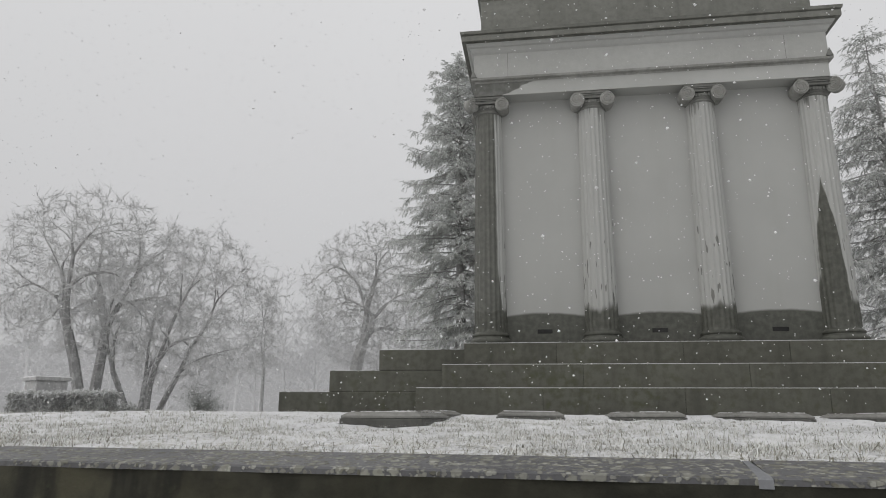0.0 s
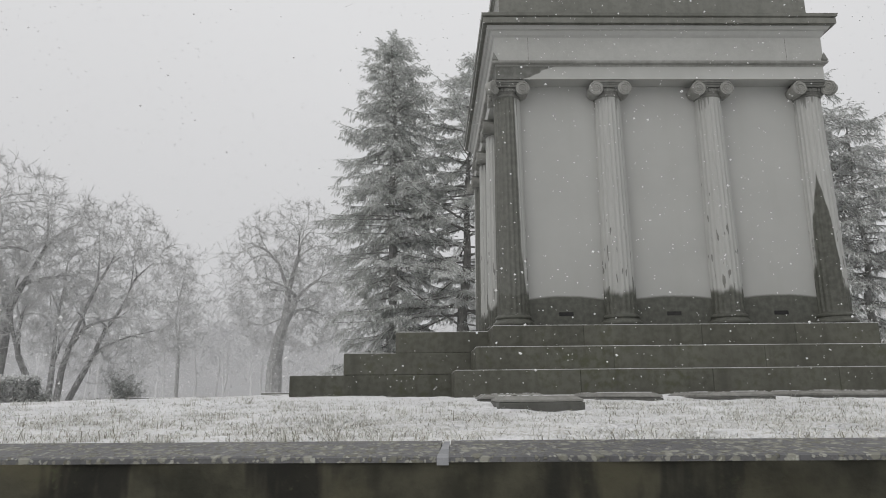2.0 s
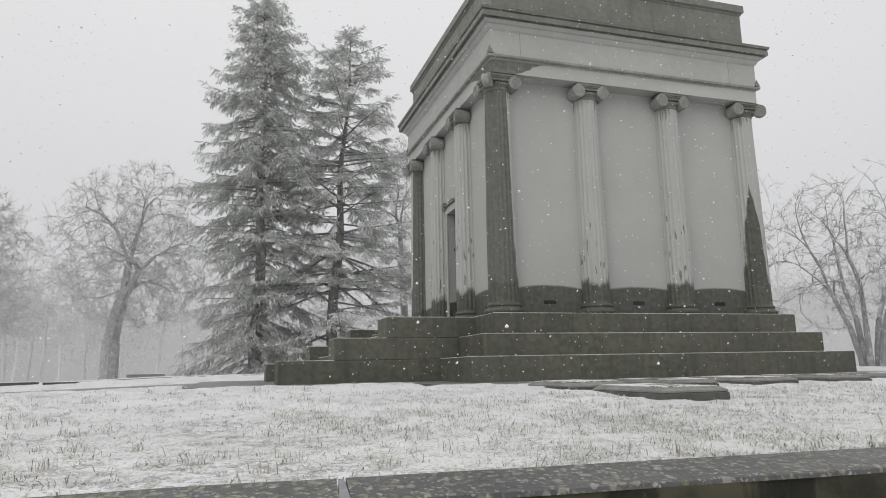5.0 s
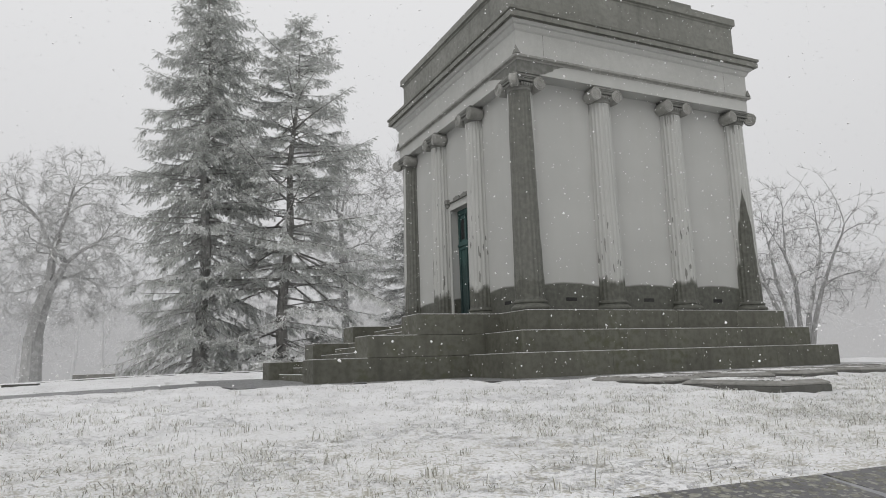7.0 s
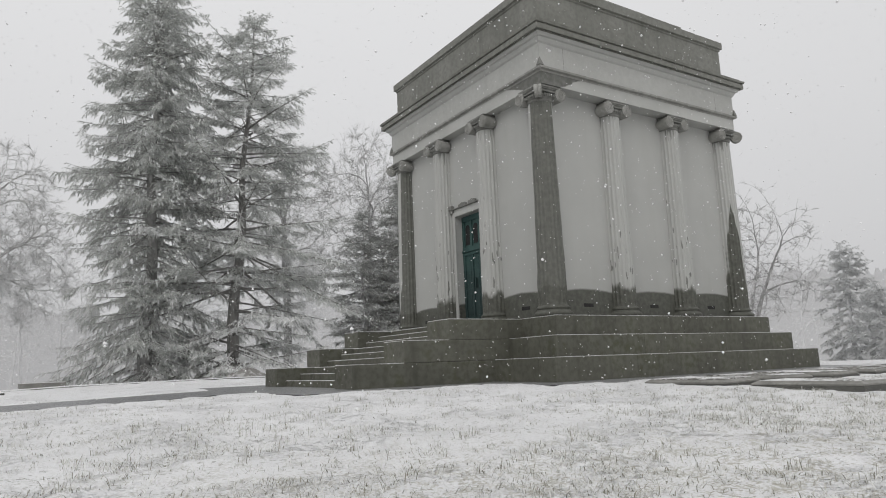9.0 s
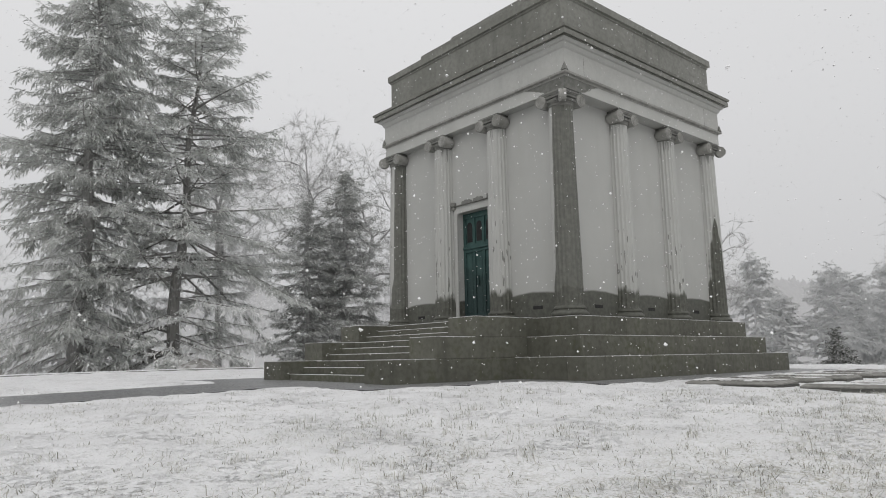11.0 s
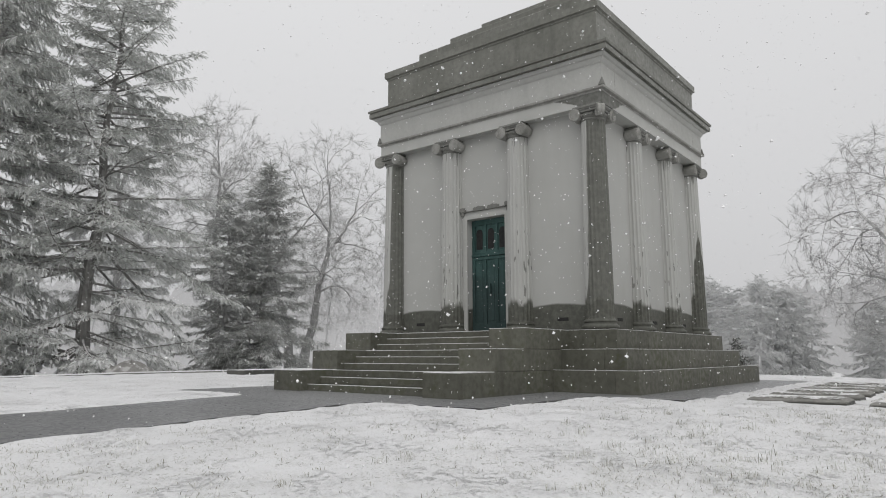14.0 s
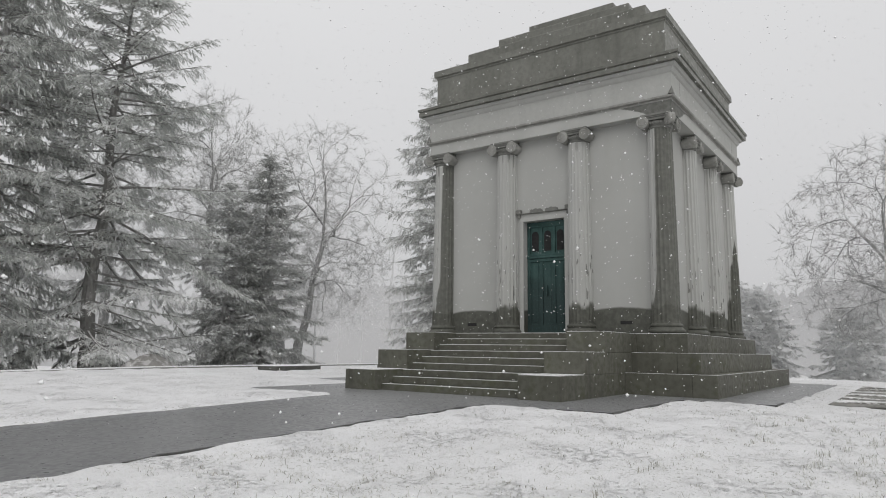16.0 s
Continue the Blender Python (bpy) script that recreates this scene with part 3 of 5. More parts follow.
mortar = plain_stone("pale_mortar", (0.18, 0.185, 0.195), (0.27, 0.275, 0.285), rough=0.6)
seam = total[zero] % 3.69
while seam + .1 < total[-1]:
    a, b = seam, min(seam + 3.69, total[-1])
    bm = bmesh.new()
    rows_ = []
    n = 9
    for i in range(n):
        s = a + .022 + (b - a - .044) * i / (n - 1)
        x, y, px, py = along(s)
        z0 = wall_z(x)
        j = .006 * math.sin(s * 5.3) + .004 * math.sin(s * 13.7)
        sect = ((-.02 + j, -.008), (.0 + j, 0), (.325 + j, -.043), (.34 + j, -.050), (.342 + j, -.072), (-.02, -.072))
        rows_.append([bm.verts.new((x - px * d, y - py * d, z0 + h)) for d, h in sect])
    for r, q in zip(rows_, rows_[1:]):
        for i in range(6):
            bm.faces.new((r[i], q[i], q[(i + 1) % 6], r[(i + 1) % 6]))
    bm.faces.new(rows_[0]), bm.faces.new(rows_[-1])
    part("coping_stone", bm, COPING, retaining_wall, "grey flagstone coping with lichen patches")
    bm = bmesh.new()
    for s, side in ((b, 0),):
        x, y, px, py = along(min(s, total[-1] - .06))
        z0 = wall_z(x)
        tx, ty = -py, px
        pts = []
        for d, h in ((-.01, -.006), (.325, -.044), (.341, -.053), (.344, -.085), (.30, -.085), (-.01, -.09)):
            half_w = .014 + .030 * max(0, d)
            for w in (-half_w, half_w + .004 * math.sin(d * 40)):
                pts.append(bm.verts.new((x - px * d + tx * w, y - py * d + ty * w, z0 + h + .0015)))
        for i in range(6):
            k2 = (i + 1) % 6
            bm.faces.new((pts[2 * i], pts[2 * i + 1], pts[2 * k2 + 1], pts[2 * k2]))
        bm.faces.new(pts[0::2]), bm.faces.new(pts[1::2])
    part("mortar_joint", bm, mortar, retaining_wall, "smeared pale mortar joint")
    seam = b

# ---- the tomb ----
tomb = thing("mausoleum", "grey stone mausoleum with engaged ionic columns and dark wet plinth", "mausoleum", (CX, CY, 0))
tomb.location = (0, 0, 0)

T1, T2, T3 = .485, .965, 1.435                     # tops of the plinth's three courses
H1, H2, H3 = 4.95, 4.50, 4.10                      # half sides


def course(half, z0, z1, cuts):
    """One plinth course: a core with separate long blocks round its four faces."""
    core = part("plinth_course", boxed(CX - half + .02, CX + half - .02, CY - half + .02, CY + half - .02, z0, z1 - .01), JOINT, tomb)
    for face in range(4):
        edges = [-half, *cuts, half]
        for a, b in zip(edges, edges[1:]):
            a2 = a + (.0015 if a > -half else 0)
            b2 = b - (.0015 if b < half else 0)
            d = .55
            lo, hi = half - d, half
            if face % 2 == 1:
                a2, b2 = max(a2, -half + d + .004), min(b2, half - d - .004)
            bx = {0: (a2, b2, -hi, -lo), 2: (a2, b2, lo, hi), 1: (lo, hi, a2, b2), 3: (-hi, -lo, a2, b2)}[face]
            part("block", boxed(CX + bx[0], CX + bx[1], CY + bx[2], CY + bx[3], z0, z1, bevel=.012), PLINTH, core)
    # a rim of snow on the ledge
    bm = bmesh.new()
    for sx0, sx1, sy0, sy1 in ((-half, half, -half, -half + .03), (-half, half, half - .03, half), (-half, -half + .03, -half + .03, half - .03), (half - .03, half, -half + .03, half - .03)):
        box(bm, CX + sx0 + .006, CX + sx1 - .006, CY + sy0 + .006, CY + sy1 - .006, z1 + .001, z1 + .010, bevel=.003)
    part("snow_rim", bm, DUSTED, core, "thin line of settled snow")


course(H1, -.1, T1, (-2.5, .1, 2.6))
course(H2, T1, T2, (-1.7, 1.4))
course(H3, T2, T3, (-2.2, .3, 2.3))
part("floor_slab", boxed(BX0 + .3, BX1 - .3, BY0 + .3, BY1 - .3, T3 - .02, T3 + .004), ROOM, tomb)

# stairs and their cheeks
S0, S1 = .60, 6.31                                 # outer faces of the cheeks
CW = .95
XA, XB, XC = -4.955, -3.757, -2.594                # fronts of the three cheek steps
for y0, y1 in ((S0, S0 + CW), (S1 - CW, S1)):
    for x0, z1, x1 in ((XA, T1, CX - H1), (XB, T2, CX - H2), (XC, T3, CX - H3)):
        z0 = {T1: -.1, T2: T1, T3: T2}[z1]
        ch = part("stair_cheek", boxed(x0, x1 + .3, y0, y1, z0, z1 - (.003 if z1 == T3 else .003), bevel=.014), PLINTH, tomb)
        nxt = {XA: XB, XB: XC, XC: CX - H3}[x0]
        bm = bmesh.new()
        box(bm, x0 + .01, nxt if z1 != T3 else nxt - .01, y0 + .01, y1 - .01, z1 - .002, z1 + .008, bevel=.003)
        part("snow_cover", bm, DUSTED, ch, "patchy dusting of snow")
RISE, RUN = T3 / 9, .392
for i in range(9):
    x0 = -4.70 + RUN * i
    st = part("step", boxed(x0, x0 + RUN + .25 if i < 8 else CX - H3 + .02, S0 + CW - .02, S1 - CW + .02, RISE * i - (.1 if i == 0 else 0), RISE * (i + 1) - .004, bevel=.01), PLINTH, tomb)
    part("snow_strip", boxed(x0 + .004, x0 + .045, S0 + CW + .005, S1 - CW - .005, RISE * (i + 1) - .005, RISE * (i + 1) + .006, bevel=.003), SNOW_TOP, st, "line of settled snow on the tread")

# walls
DY0, DY1, DZ = 2.775, 4.075, 4.73                  # door opening
TH = .5
part("side_wall", boxed(BX0, BX1, BY0, BY0 + TH, T3, 7.3), WALL, tomb)
part("side_wall", boxed(BX0, BX1, BY1 - TH, BY1, T3, 7.3), WALL, tomb)
part("back_wall", boxed(BX1 - TH, BX1, BY0 + TH, BY1 - TH, T3, 7.3), WALL, tomb)
bm = bmesh.new()
box(bm, BX0, BX0 + TH, BY0 + TH, DY0, T3, 7.3)
box(bm, BX0, BX0 + TH, DY1, BY1 - TH, T3, 7.3)
box(bm, BX0, BX0 + TH, DY0, DY1, DZ, 7.3)
part("front_wall", bm, WALL, tomb)
part("inner_ceiling", boxed(BX0 + .3, BX1 - .3, BY0 + .3, BY1 - .3, 7.22, 7.29), ROOM, tomb)

# door surround
bm = bmesh.new()
for y0, y1 in ((DY0 - .13, DY0 + .0), (DY1 - .0, DY1 + .13)):
    box(bm, BX0 - .035, BX0 + .02, y0, y1, T3 + .02, DZ + .13, bevel=.008)
box(bm, BX0 - .035, BX0 + .02, DY0, DY1, DZ, DZ + .13, bevel=.008)
part("door_surround", bm, ENTAB, tomb)
bm = bmesh.new()
box(bm, BX0 - .06, BX0 + .02, DY0 - .17, DY1 + .17, 4.955, 4.985, bevel=.01)
lint = part("door_hood", bm, MOULD, tomb, "thin weathered ledge over the door")
for y0, y1 in ((DY0 - .22, DY0 - .05), (DY1 + .05, DY1 + .22)):
    bm = bmesh.new()
    box(bm, BX0 - .12, BX0 + .02, y0, y1, 4.95, 5.09, bevel=.035)
    box(bm, BX0 - .09, BX0 + .02, y0 + .04, y1 - .04, 4.83, 4.96, bevel=.03)
    part("bracket", bm, MOULD, lint, "dark carved bracket")
for y0, y1 in ((DY0 + .20, DY0 + .58), (DY0 + .68, DY0 + 1.08)):
    bm = bmesh.new()
    k = 8
    crest = [[bm.verts.new((x, y0 + (y1 - y0) * i / k, z)) for x, z in ((BX0 - .05, 4.98), (BX0 - .045, 5.03 + .045 * math.sin(math.pi * (i + .4) / (k + .8)) + .012 * ((i * 5) % 3)), (BX0 + .01, 5.05 + .045 * math.sin(math.pi * (i + .4) / (k + .8))), (BX0 + .01, 4.98))] for i in range(k + 1)]
    for a, c in zip(crest, crest[1:]):
        for i in range(4):
            bm.faces.new((a[i], c[i], c[(i + 1) % 4], a[(i + 1) % 4]))
    bm.faces.new(crest[0]), bm.faces.new(crest[-1])
    part("carved_crest", bm, MOULD, lint, "worn carved ornament")

# the bronze door
DX = BX0 + .24
door = part("door", boxed(DX, DX + .08, DY0, DY1, T3 + .015, DZ), BRONZE, tomb, "tall green verdigris bronze double door, shut")
w = (DY1 - DY0)
stile = .10
for i in range(4):
    y = DY0 + (w - stile) * i / 3
    part("stile", boxed(DX - .035, DX + .005, y, y + stile, T3 + .02, DZ - .005, bevel=.008), BRONZE, door)
for z0, z1 in ((T3 + .02, T3 + .28), (3.55, 3.64), (3.72, 3.80), (DZ - .16, DZ - .005)):
    part("rail", boxed(DX - .042, DX + .004, DY0 + .004, DY1 - .004, z0, z1, bevel=.01), BRONZE, door)
part("ledge", boxed(DX - .075, DX + .004, DY0 + .004, DY1 - .004, 3.645, 3.715, bevel=.015), BRONZE, door)
for i in range(3):
    y = DY0 + (w - stile) * i / 3 + stile
    e_ = (w - stile) / 3 - stile
    part("panel", boxed(DX - .012, DX + .004, y + .05, y + e_ - .05, T3 + .36, 3.46, bevel=.01), BRONZE, door)
    # Solid plate; the shade inside an arched opening is painted as black.
    bm = bmesh.new()
    arc = [(y + .04, 3.86), (y + e_ - .04, 3.86)] + [(y + e_ / 2 + (e_ / 2 - .04) * math.cos(a), 4.34 + .12 * math.sin(a)) for a in np.linspace(0, math.pi, 9)]
    f0, f1 = [bm.verts.new((DX - .006, a, b)) for a, b in arc], [bm.verts.new((DX + .002, a, b)) for a, b in arc]
    bm.faces.new(f0), bm.faces.new(f1)
    for j in range(len(arc)):
        bm.faces.new((f0[j], f0[(j + 1) % len(arc)], f1[(j + 1) % len(arc)], f1[j]))
    part("grille", bm, VOID, door, "arched plate painted black as a shaded opening")
part("pull", boxed(DX - .09, DX - .03, DY0 + w / 2 - .015, DY0 + w / 2 + .015, 2.55, 2.85, bevel=.01), BRONZE, door)


# vents
def vent(m):
    # Solid block whose near-black colour stands for the shade in a slot.
    bm = boxed(-.16, .16, -.006, .05, -.045, .045, bevel=.004)
    o = part("vent", bm, VENT, tomb, "narrow dark vent slot")
    o.matrix_basis = m


for x in (1.2, 3.6, 6.0):
    vent(pose(x, BY0, 1.745))
for y in (1.05, 5.86):
    vent(pose(BX0, y, 1.745, 0, 0, -90))


# columns
def shaft_mesh():
    bm = bmesh.new()
    flutes, per, rings = 20, 6, 9
    z0, z1 = T3 + .27, 6.80
    rows_ = []
    for i in range(rings):
        f = i / (rings - 1)
        r = .355 - .055 * f ** 1.6
        row = []
        for s in range(flutes * per):
            a = 2 * math.pi * s / (flutes * per)
            u = (s % per) / per
            cut = 0 if u < .18 else .017 * math.sin(math.pi * (u - .18) / .82)
            rr = r - cut * (1 if i not in (0, rings - 1) else .0)
            row.append(bm.verts.new((rr * math.cos(a), rr * math.sin(a), z0 + (z1 - z0) * (f if i not in (1, rings - 2) else (.012 if i == 1 else .99)))))
        rows_.append(row)
    for p, q in zip(rows_, rows_[1:]):
        for s in range(len(p)):
            bm.faces.new((p[s], p[(s + 1) % len(p)], q[(s + 1) % len(p)], q[s]))
    return bm


def base_mesh():
    bm = bmesh.new()
    prof = [(.36, T3)]
    for a in np.linspace(-90, 90, 7):
        prof.append((.41 + .055 * math.cos(radians(a)), T3 + .075 + .06 * math.sin(radians(a))))
    prof += [(.405, T3 + .15), (.385, T3 + .175)]
    for a in np.linspace(-80, 80, 6):
        prof.append((.375 + .035 * math.cos(radians(a)), T3 + .215 + .035 * math.sin(radians(a))))
    prof += [(.37, T3 + .262), (.352, T3 + .28)]
    lathe(bm, prof, 40)
    return bm


def scroll(bm, cx, cz, y0, y1, flip):
    """A volute: a drum with a raised spiral and an eye on its outer face."""
    R = .165
    n = 22
    rim0 = [bm.verts.new((cx + R * math.cos(2 * math.pi * i / n), y0, cz + R * math.sin(2 * math.pi * i / n))) for i in range(n)]
    rim1 = [bm.verts.new((cx + R * .9 * math.cos(2 * math.pi * i / n), y1, cz + R * .9 * math.sin(2 * math.pi * i / n))) for i in range(n)]
    bm.faces.new(rim0), bm.faces.new(rim1)
    for i in range(n):
        bm.faces.new((rim0[i], rim0[(i + 1) % n], rim1[(i + 1) % n], rim1[i]))
    vs, fs, pts, rad = [], [], [], []
    for i in range(46):
        f = i / 45
        a = math.pi / 2 + flip * f * 2.25 * 2 * math.pi
        r = (R - .012) * (1 - f) + .03 * f
        pts.append(Vector((cx + r * math.cos(a), y0 - .004, cz + r * math.sin(a))))
        rad.append(.019 * (1 - f) + .010 * f)
    tube(vs, fs, pts, rad, 5)
    made = [bm.verts.new(v) for v in vs]
    for q in fs:
        bm.faces.new([made[i] for i in q])
    lathe_pts = [bm.verts.new((cx + .03 * math.cos(2 * math.pi * i / 8), y0 - .02, cz + .03 * math.sin(2 * math.pi * i / 8))) for i in range(8)]
    bm.faces.new(lathe_pts)


def capital_mesh(sides):
    """The dark body of an ionic capital: echinus, cushion bands between the scrolls, abacus."""
    bm = bmesh.new()
    lathe(bm, [(.305, 6.78), (.325, 6.80), (.325, 6.83), (.31, 6.845), (.33, 6.87), (.365, 6.93), (.35, 6.97)], 32)
    box(bm, -.39, .39, -.39, .39, 7.10, 7.165, bevel=.018)
    for turn in sides:
        b2 = bmesh.new()
        box(b2, -.33, .33, -.365, -.02, 6.985, 7.10, bevel=.02)
        for z in (7.00, 7.075):
            box(b2, -.33, .33, -.39, -.34, z - .013, z + .013, bevel=.008)
        for i in range(5):
            x = -.14 + .07 * i
            box(b2, x - .026, x + .026, -.368, -.30, 6.885, 6.965, bevel=.022)
        me = bpy.data.meshes.new("piece")
        b2.to_mesh(me)
        b2.free()
        me.transform(Matrix.Rotation(radians(turn), 4, "Z"))
        bm.from_mesh(me)
        bpy.data.meshes.remove(me)
    return bm


def volutes(sides):
    """The scrolls of a capital, one mesh each: pairs on a plain side, a jutting diagonal one on a corner."""
    out = []
    diag = sum((Vector((math.sin(radians(t)), -math.cos(radians(t)), 0)) for t in sides), Vector()) if len(sides) > 1 else None
    for turn in sides:
        spin = Matrix.Rotation(radians(turn), 4, "Z")
        for sx in (-1, 1):
            if diag and (spin @ Vector((sx, 0, 0))).dot(diag) > 0:
                continue
            bm = bmesh.new()
            scroll(bm, sx * .335, 6.955, -.40, -.02, -sx)
            bm.transform(spin)
            out.append(bm)
    if diag:
        bm = bmesh.new()
        for flip in (0, 1):
            b2 = bmesh.new()
            scroll(b2, -.53 if flip else .53, 6.955, -.075, -.003, 1 if flip else -1)
            b2.transform(Matrix.Rotation(math.pi * flip, 4, "Z"))
            me = bpy.data.meshes.new("piece")
            b2.to_mesh(me)
            b2.free()
            bm.from_mesh(me)
            bpy.data.meshes.remove(me)
        box(bm, .2, .55, -.07, .07, 7.02, 7.10, bevel=.02)
        bm.transform(Matrix.Rotation(math.atan2(diag.y, diag.x), 4, "Z"))
        out.append(bm)
    return out


meshes = {}


def column(x, y, turns, material, label):
    """base > shaft and capital, with the meshes shared between alike columns."""
    key = tuple(turns)
    if "base" not in meshes:
        o = part("column", base_mesh(), CARVED, tomb)
        meshes["base"] = o.data
        o.data.shade_smooth()
        base = o
    else:
        base = new("column", meshes["base"])
        base.parent = tomb
    base.data.materials[0] = SHAFT
    base.location = (x, y, 0)
    tagged(base, label)
    if "shaft" not in meshes:
        sh = part("shaft", shaft_mesh(), SHAFT, base)
        meshes["shaft"] = sh.data
    else:
        sh = new("shaft", meshes["shaft"])
        sh.parent = base
    sh.material_slots[0].link = "OBJECT"
    sh.material_slots[0].material = material
    if key not in meshes:
        cp = part("capital", capital_mesh(key), MOULD, base, "dark weathered capital")
        vol = [part("volute", bm, CARVED, base, "pale spiral scroll") for bm in volutes(key)]
        meshes[key] = [cp.data] + [v.data for v in vol]
        return
    for name, data in zip(["capital"] + ["volute"] * 4, meshes[key]):
        o = new(name, data)
        o.parent = base


PLAIN = "engaged fluted ionic column of pale stone"
XS, YS = (.03, 2.41, 4.81, 7.19), (0.0, 2.29, 4.61, 6.91)
column(XS[0], YS[0], (0, -90), SHAFT_NEAR, "fluted corner column darkened by wet stains")
column(XS[3], YS[0], (0, 90), SHAFT_SPIRE, "fluted corner column with a tall dark water stain")
column(XS[0], YS[3], (180, -90), SHAFT_FAR, "fluted corner column with dark streaks")
column(XS[3], YS[3], (180, 90), SHAFT, PLAIN)
for x in XS[1:3]:
    column(x, YS[0] - .0, (0,), SHAFT, PLAIN)
    column(x, YS[3], (180,), SHAFT, PLAIN)
for y in YS[1:3]:
    column(XS[0], y, (-90,), SHAFT, PLAIN)
    column(XS[3], y, (90,), SHAFT, PLAIN)

# entablature, attic and stepped roof
bm = bmesh.new()
ring(bm, 3.86, [(-.9, 7.17), (0, 7.17), (0, 7.49), (-.9, 7.49)])
part("architrave", bm, ARCHI, tomb)
bm = bmesh.new()
ring(bm, 3.86, [(-.9, 7.49), (.006, 7.49), (.008, 7.535), (.05, 7.54), (.085, 7.548), (.10, 7.592), (.03, 7.625), (-.9, 7.625)])
part("taenia_moulding", bm, CARVED, tomb, "grey weathered moulding")
bm = bmesh.new()
ring(bm, 3.86, [(-.9, 7.625), (.02, 7.625), (.02, 8.22), (.06, 8.26), (.10, 8.35), (.15, 8.37), (.19, 8.44), (-.9, 8.44)])
part("frieze", bm, ENTAB, tomb)
bm = bmesh.new()
ring(bm, 3.86, [(-.9, 8.441), (.20, 8.441), (.20, 8.47), (.285, 8.455), (.285, 8.585), (.262, 8.592), (.262, 8.612), (.31, 8.625), (.325, 8.69), (.06, 8.75), (-.9, 8.75)])
part("cornice", bm, ATTIC, tomb, "dark weathered projecting cornice")
bm = bmesh.new()
ring(bm, 3.72, [(-.9, 8.74), (.03, 8.74), (.03, 8.86), (0, 8.90), (0, 9.76), (.03, 9.79), (.03, 9.82), (.085, 9.85), (.085, 10.05), (-.9, 10.05)])
part("attic", bm, ATTIC, tomb, "dark lichened stone attic")
for h, z0, z1 in ((3.0, 10.0, 10.77), (2.26, 10.75, 11.39), (1.5, 11.37, 11.98)):
    bm = bmesh.new()
    box(bm, CX - h, CX + h, CY - h, CY + h, z0, z1, bevel=.03)
    part("roof_step", bm, ATTIC, tomb)
part("roof_bed", boxed(CX - 3.6, CX + 3.6, CY - 3.6, CY + 3.6, 9.5, 10.03), ATTIC, tomb)
for x in (.52, 6.62):
    part("frieze_joint", boxed(x - .004, x + .004, CY - 3.86 - .022, CY - 3.86 + .1, 7.64, 8.22), MOULD, tomb)
# acroteria-like stubs at the frieze corners
for sx, sy in ((-1, -1), (1, -1), (-1, 1), (1, 1)):
    bm = bmesh.new()
    c0 = 3.93
    tip = bm.verts.new((CX + sx * 3.90, CY + sy * 3.90, 7.84))
    q = [bm.verts.new((CX + sx * (c0 + a), CY + sy * (c0 + b), 7.62)) for a, b in ((.02, .02), (-.12, .02), (-.12, -.12), (.02, -.12))]
    bm.faces.new(q)
    for i in range(4):
        bm.faces.new((q[i], q[(i + 1) % 4], tip))
    part("corner_stub", bm, MOULD, tomb)


# ---- ledger slabs ----
def ledger():
    g = thing("ledger_slab", "low bevelled grey grave slab dusted with snow", "grave slab", group="grave slabs beside the tomb")
    w_, l_ = .46, .87
    part("foot", boxed(-w_, w_, -l_, l_, -.12, .05, bevel=.014), LEDGER, g)
    bm = bmesh.new()
    loops = []
    for f_, z in ((.965, .05), (.985, .056), (.985, .078), (.90, .118)):
        loops.append([bm.verts.new((sx * (w_ - l_ * (1 - f_)), sy * l_ * f_, z)) for sx, sy in ((-1, -1), (1, -1), (1, 1), (-1, 1))])
    bm.faces.new(loops[0]), bm.faces.new(loops[-1])
    for a, b in zip(loops, loops[1:]):
        for i in range(4):
            bm.faces.new((a[i], a[(i + 1) % 4], b[(i + 1) % 4], b[i]))
    part("bevelled_top", bm, BEVEL, g, "paler bevelled top")
    part("snow_cover", boxed(-w_ + l_ * .11, w_ - l_ * .11, -l_ * .885, l_ * .885, .1185, .128, bevel=.004), BROKEN, g, "patchy dusting of snow")
    return g


first = ledger()
first.matrix_basis = pose(-.60, -6.52, float(lawn(-.6, -6.52)) + .02, 0, 0, -2)
for i in range(6):
    x = -.66 + 1.58 * i
    copy_thing(first, pose(x, -4.45, float(lawn(x, -4.45)) - .02, 0, .4 * ((i * 3) % 5 - 2), 1.2 * ((i * 2) % 3 - 1)))


# ---- trees ----
def unit(a):
    return a / np.maximum(np.linalg.norm(a, axis=1), 1e-6)[:, None]


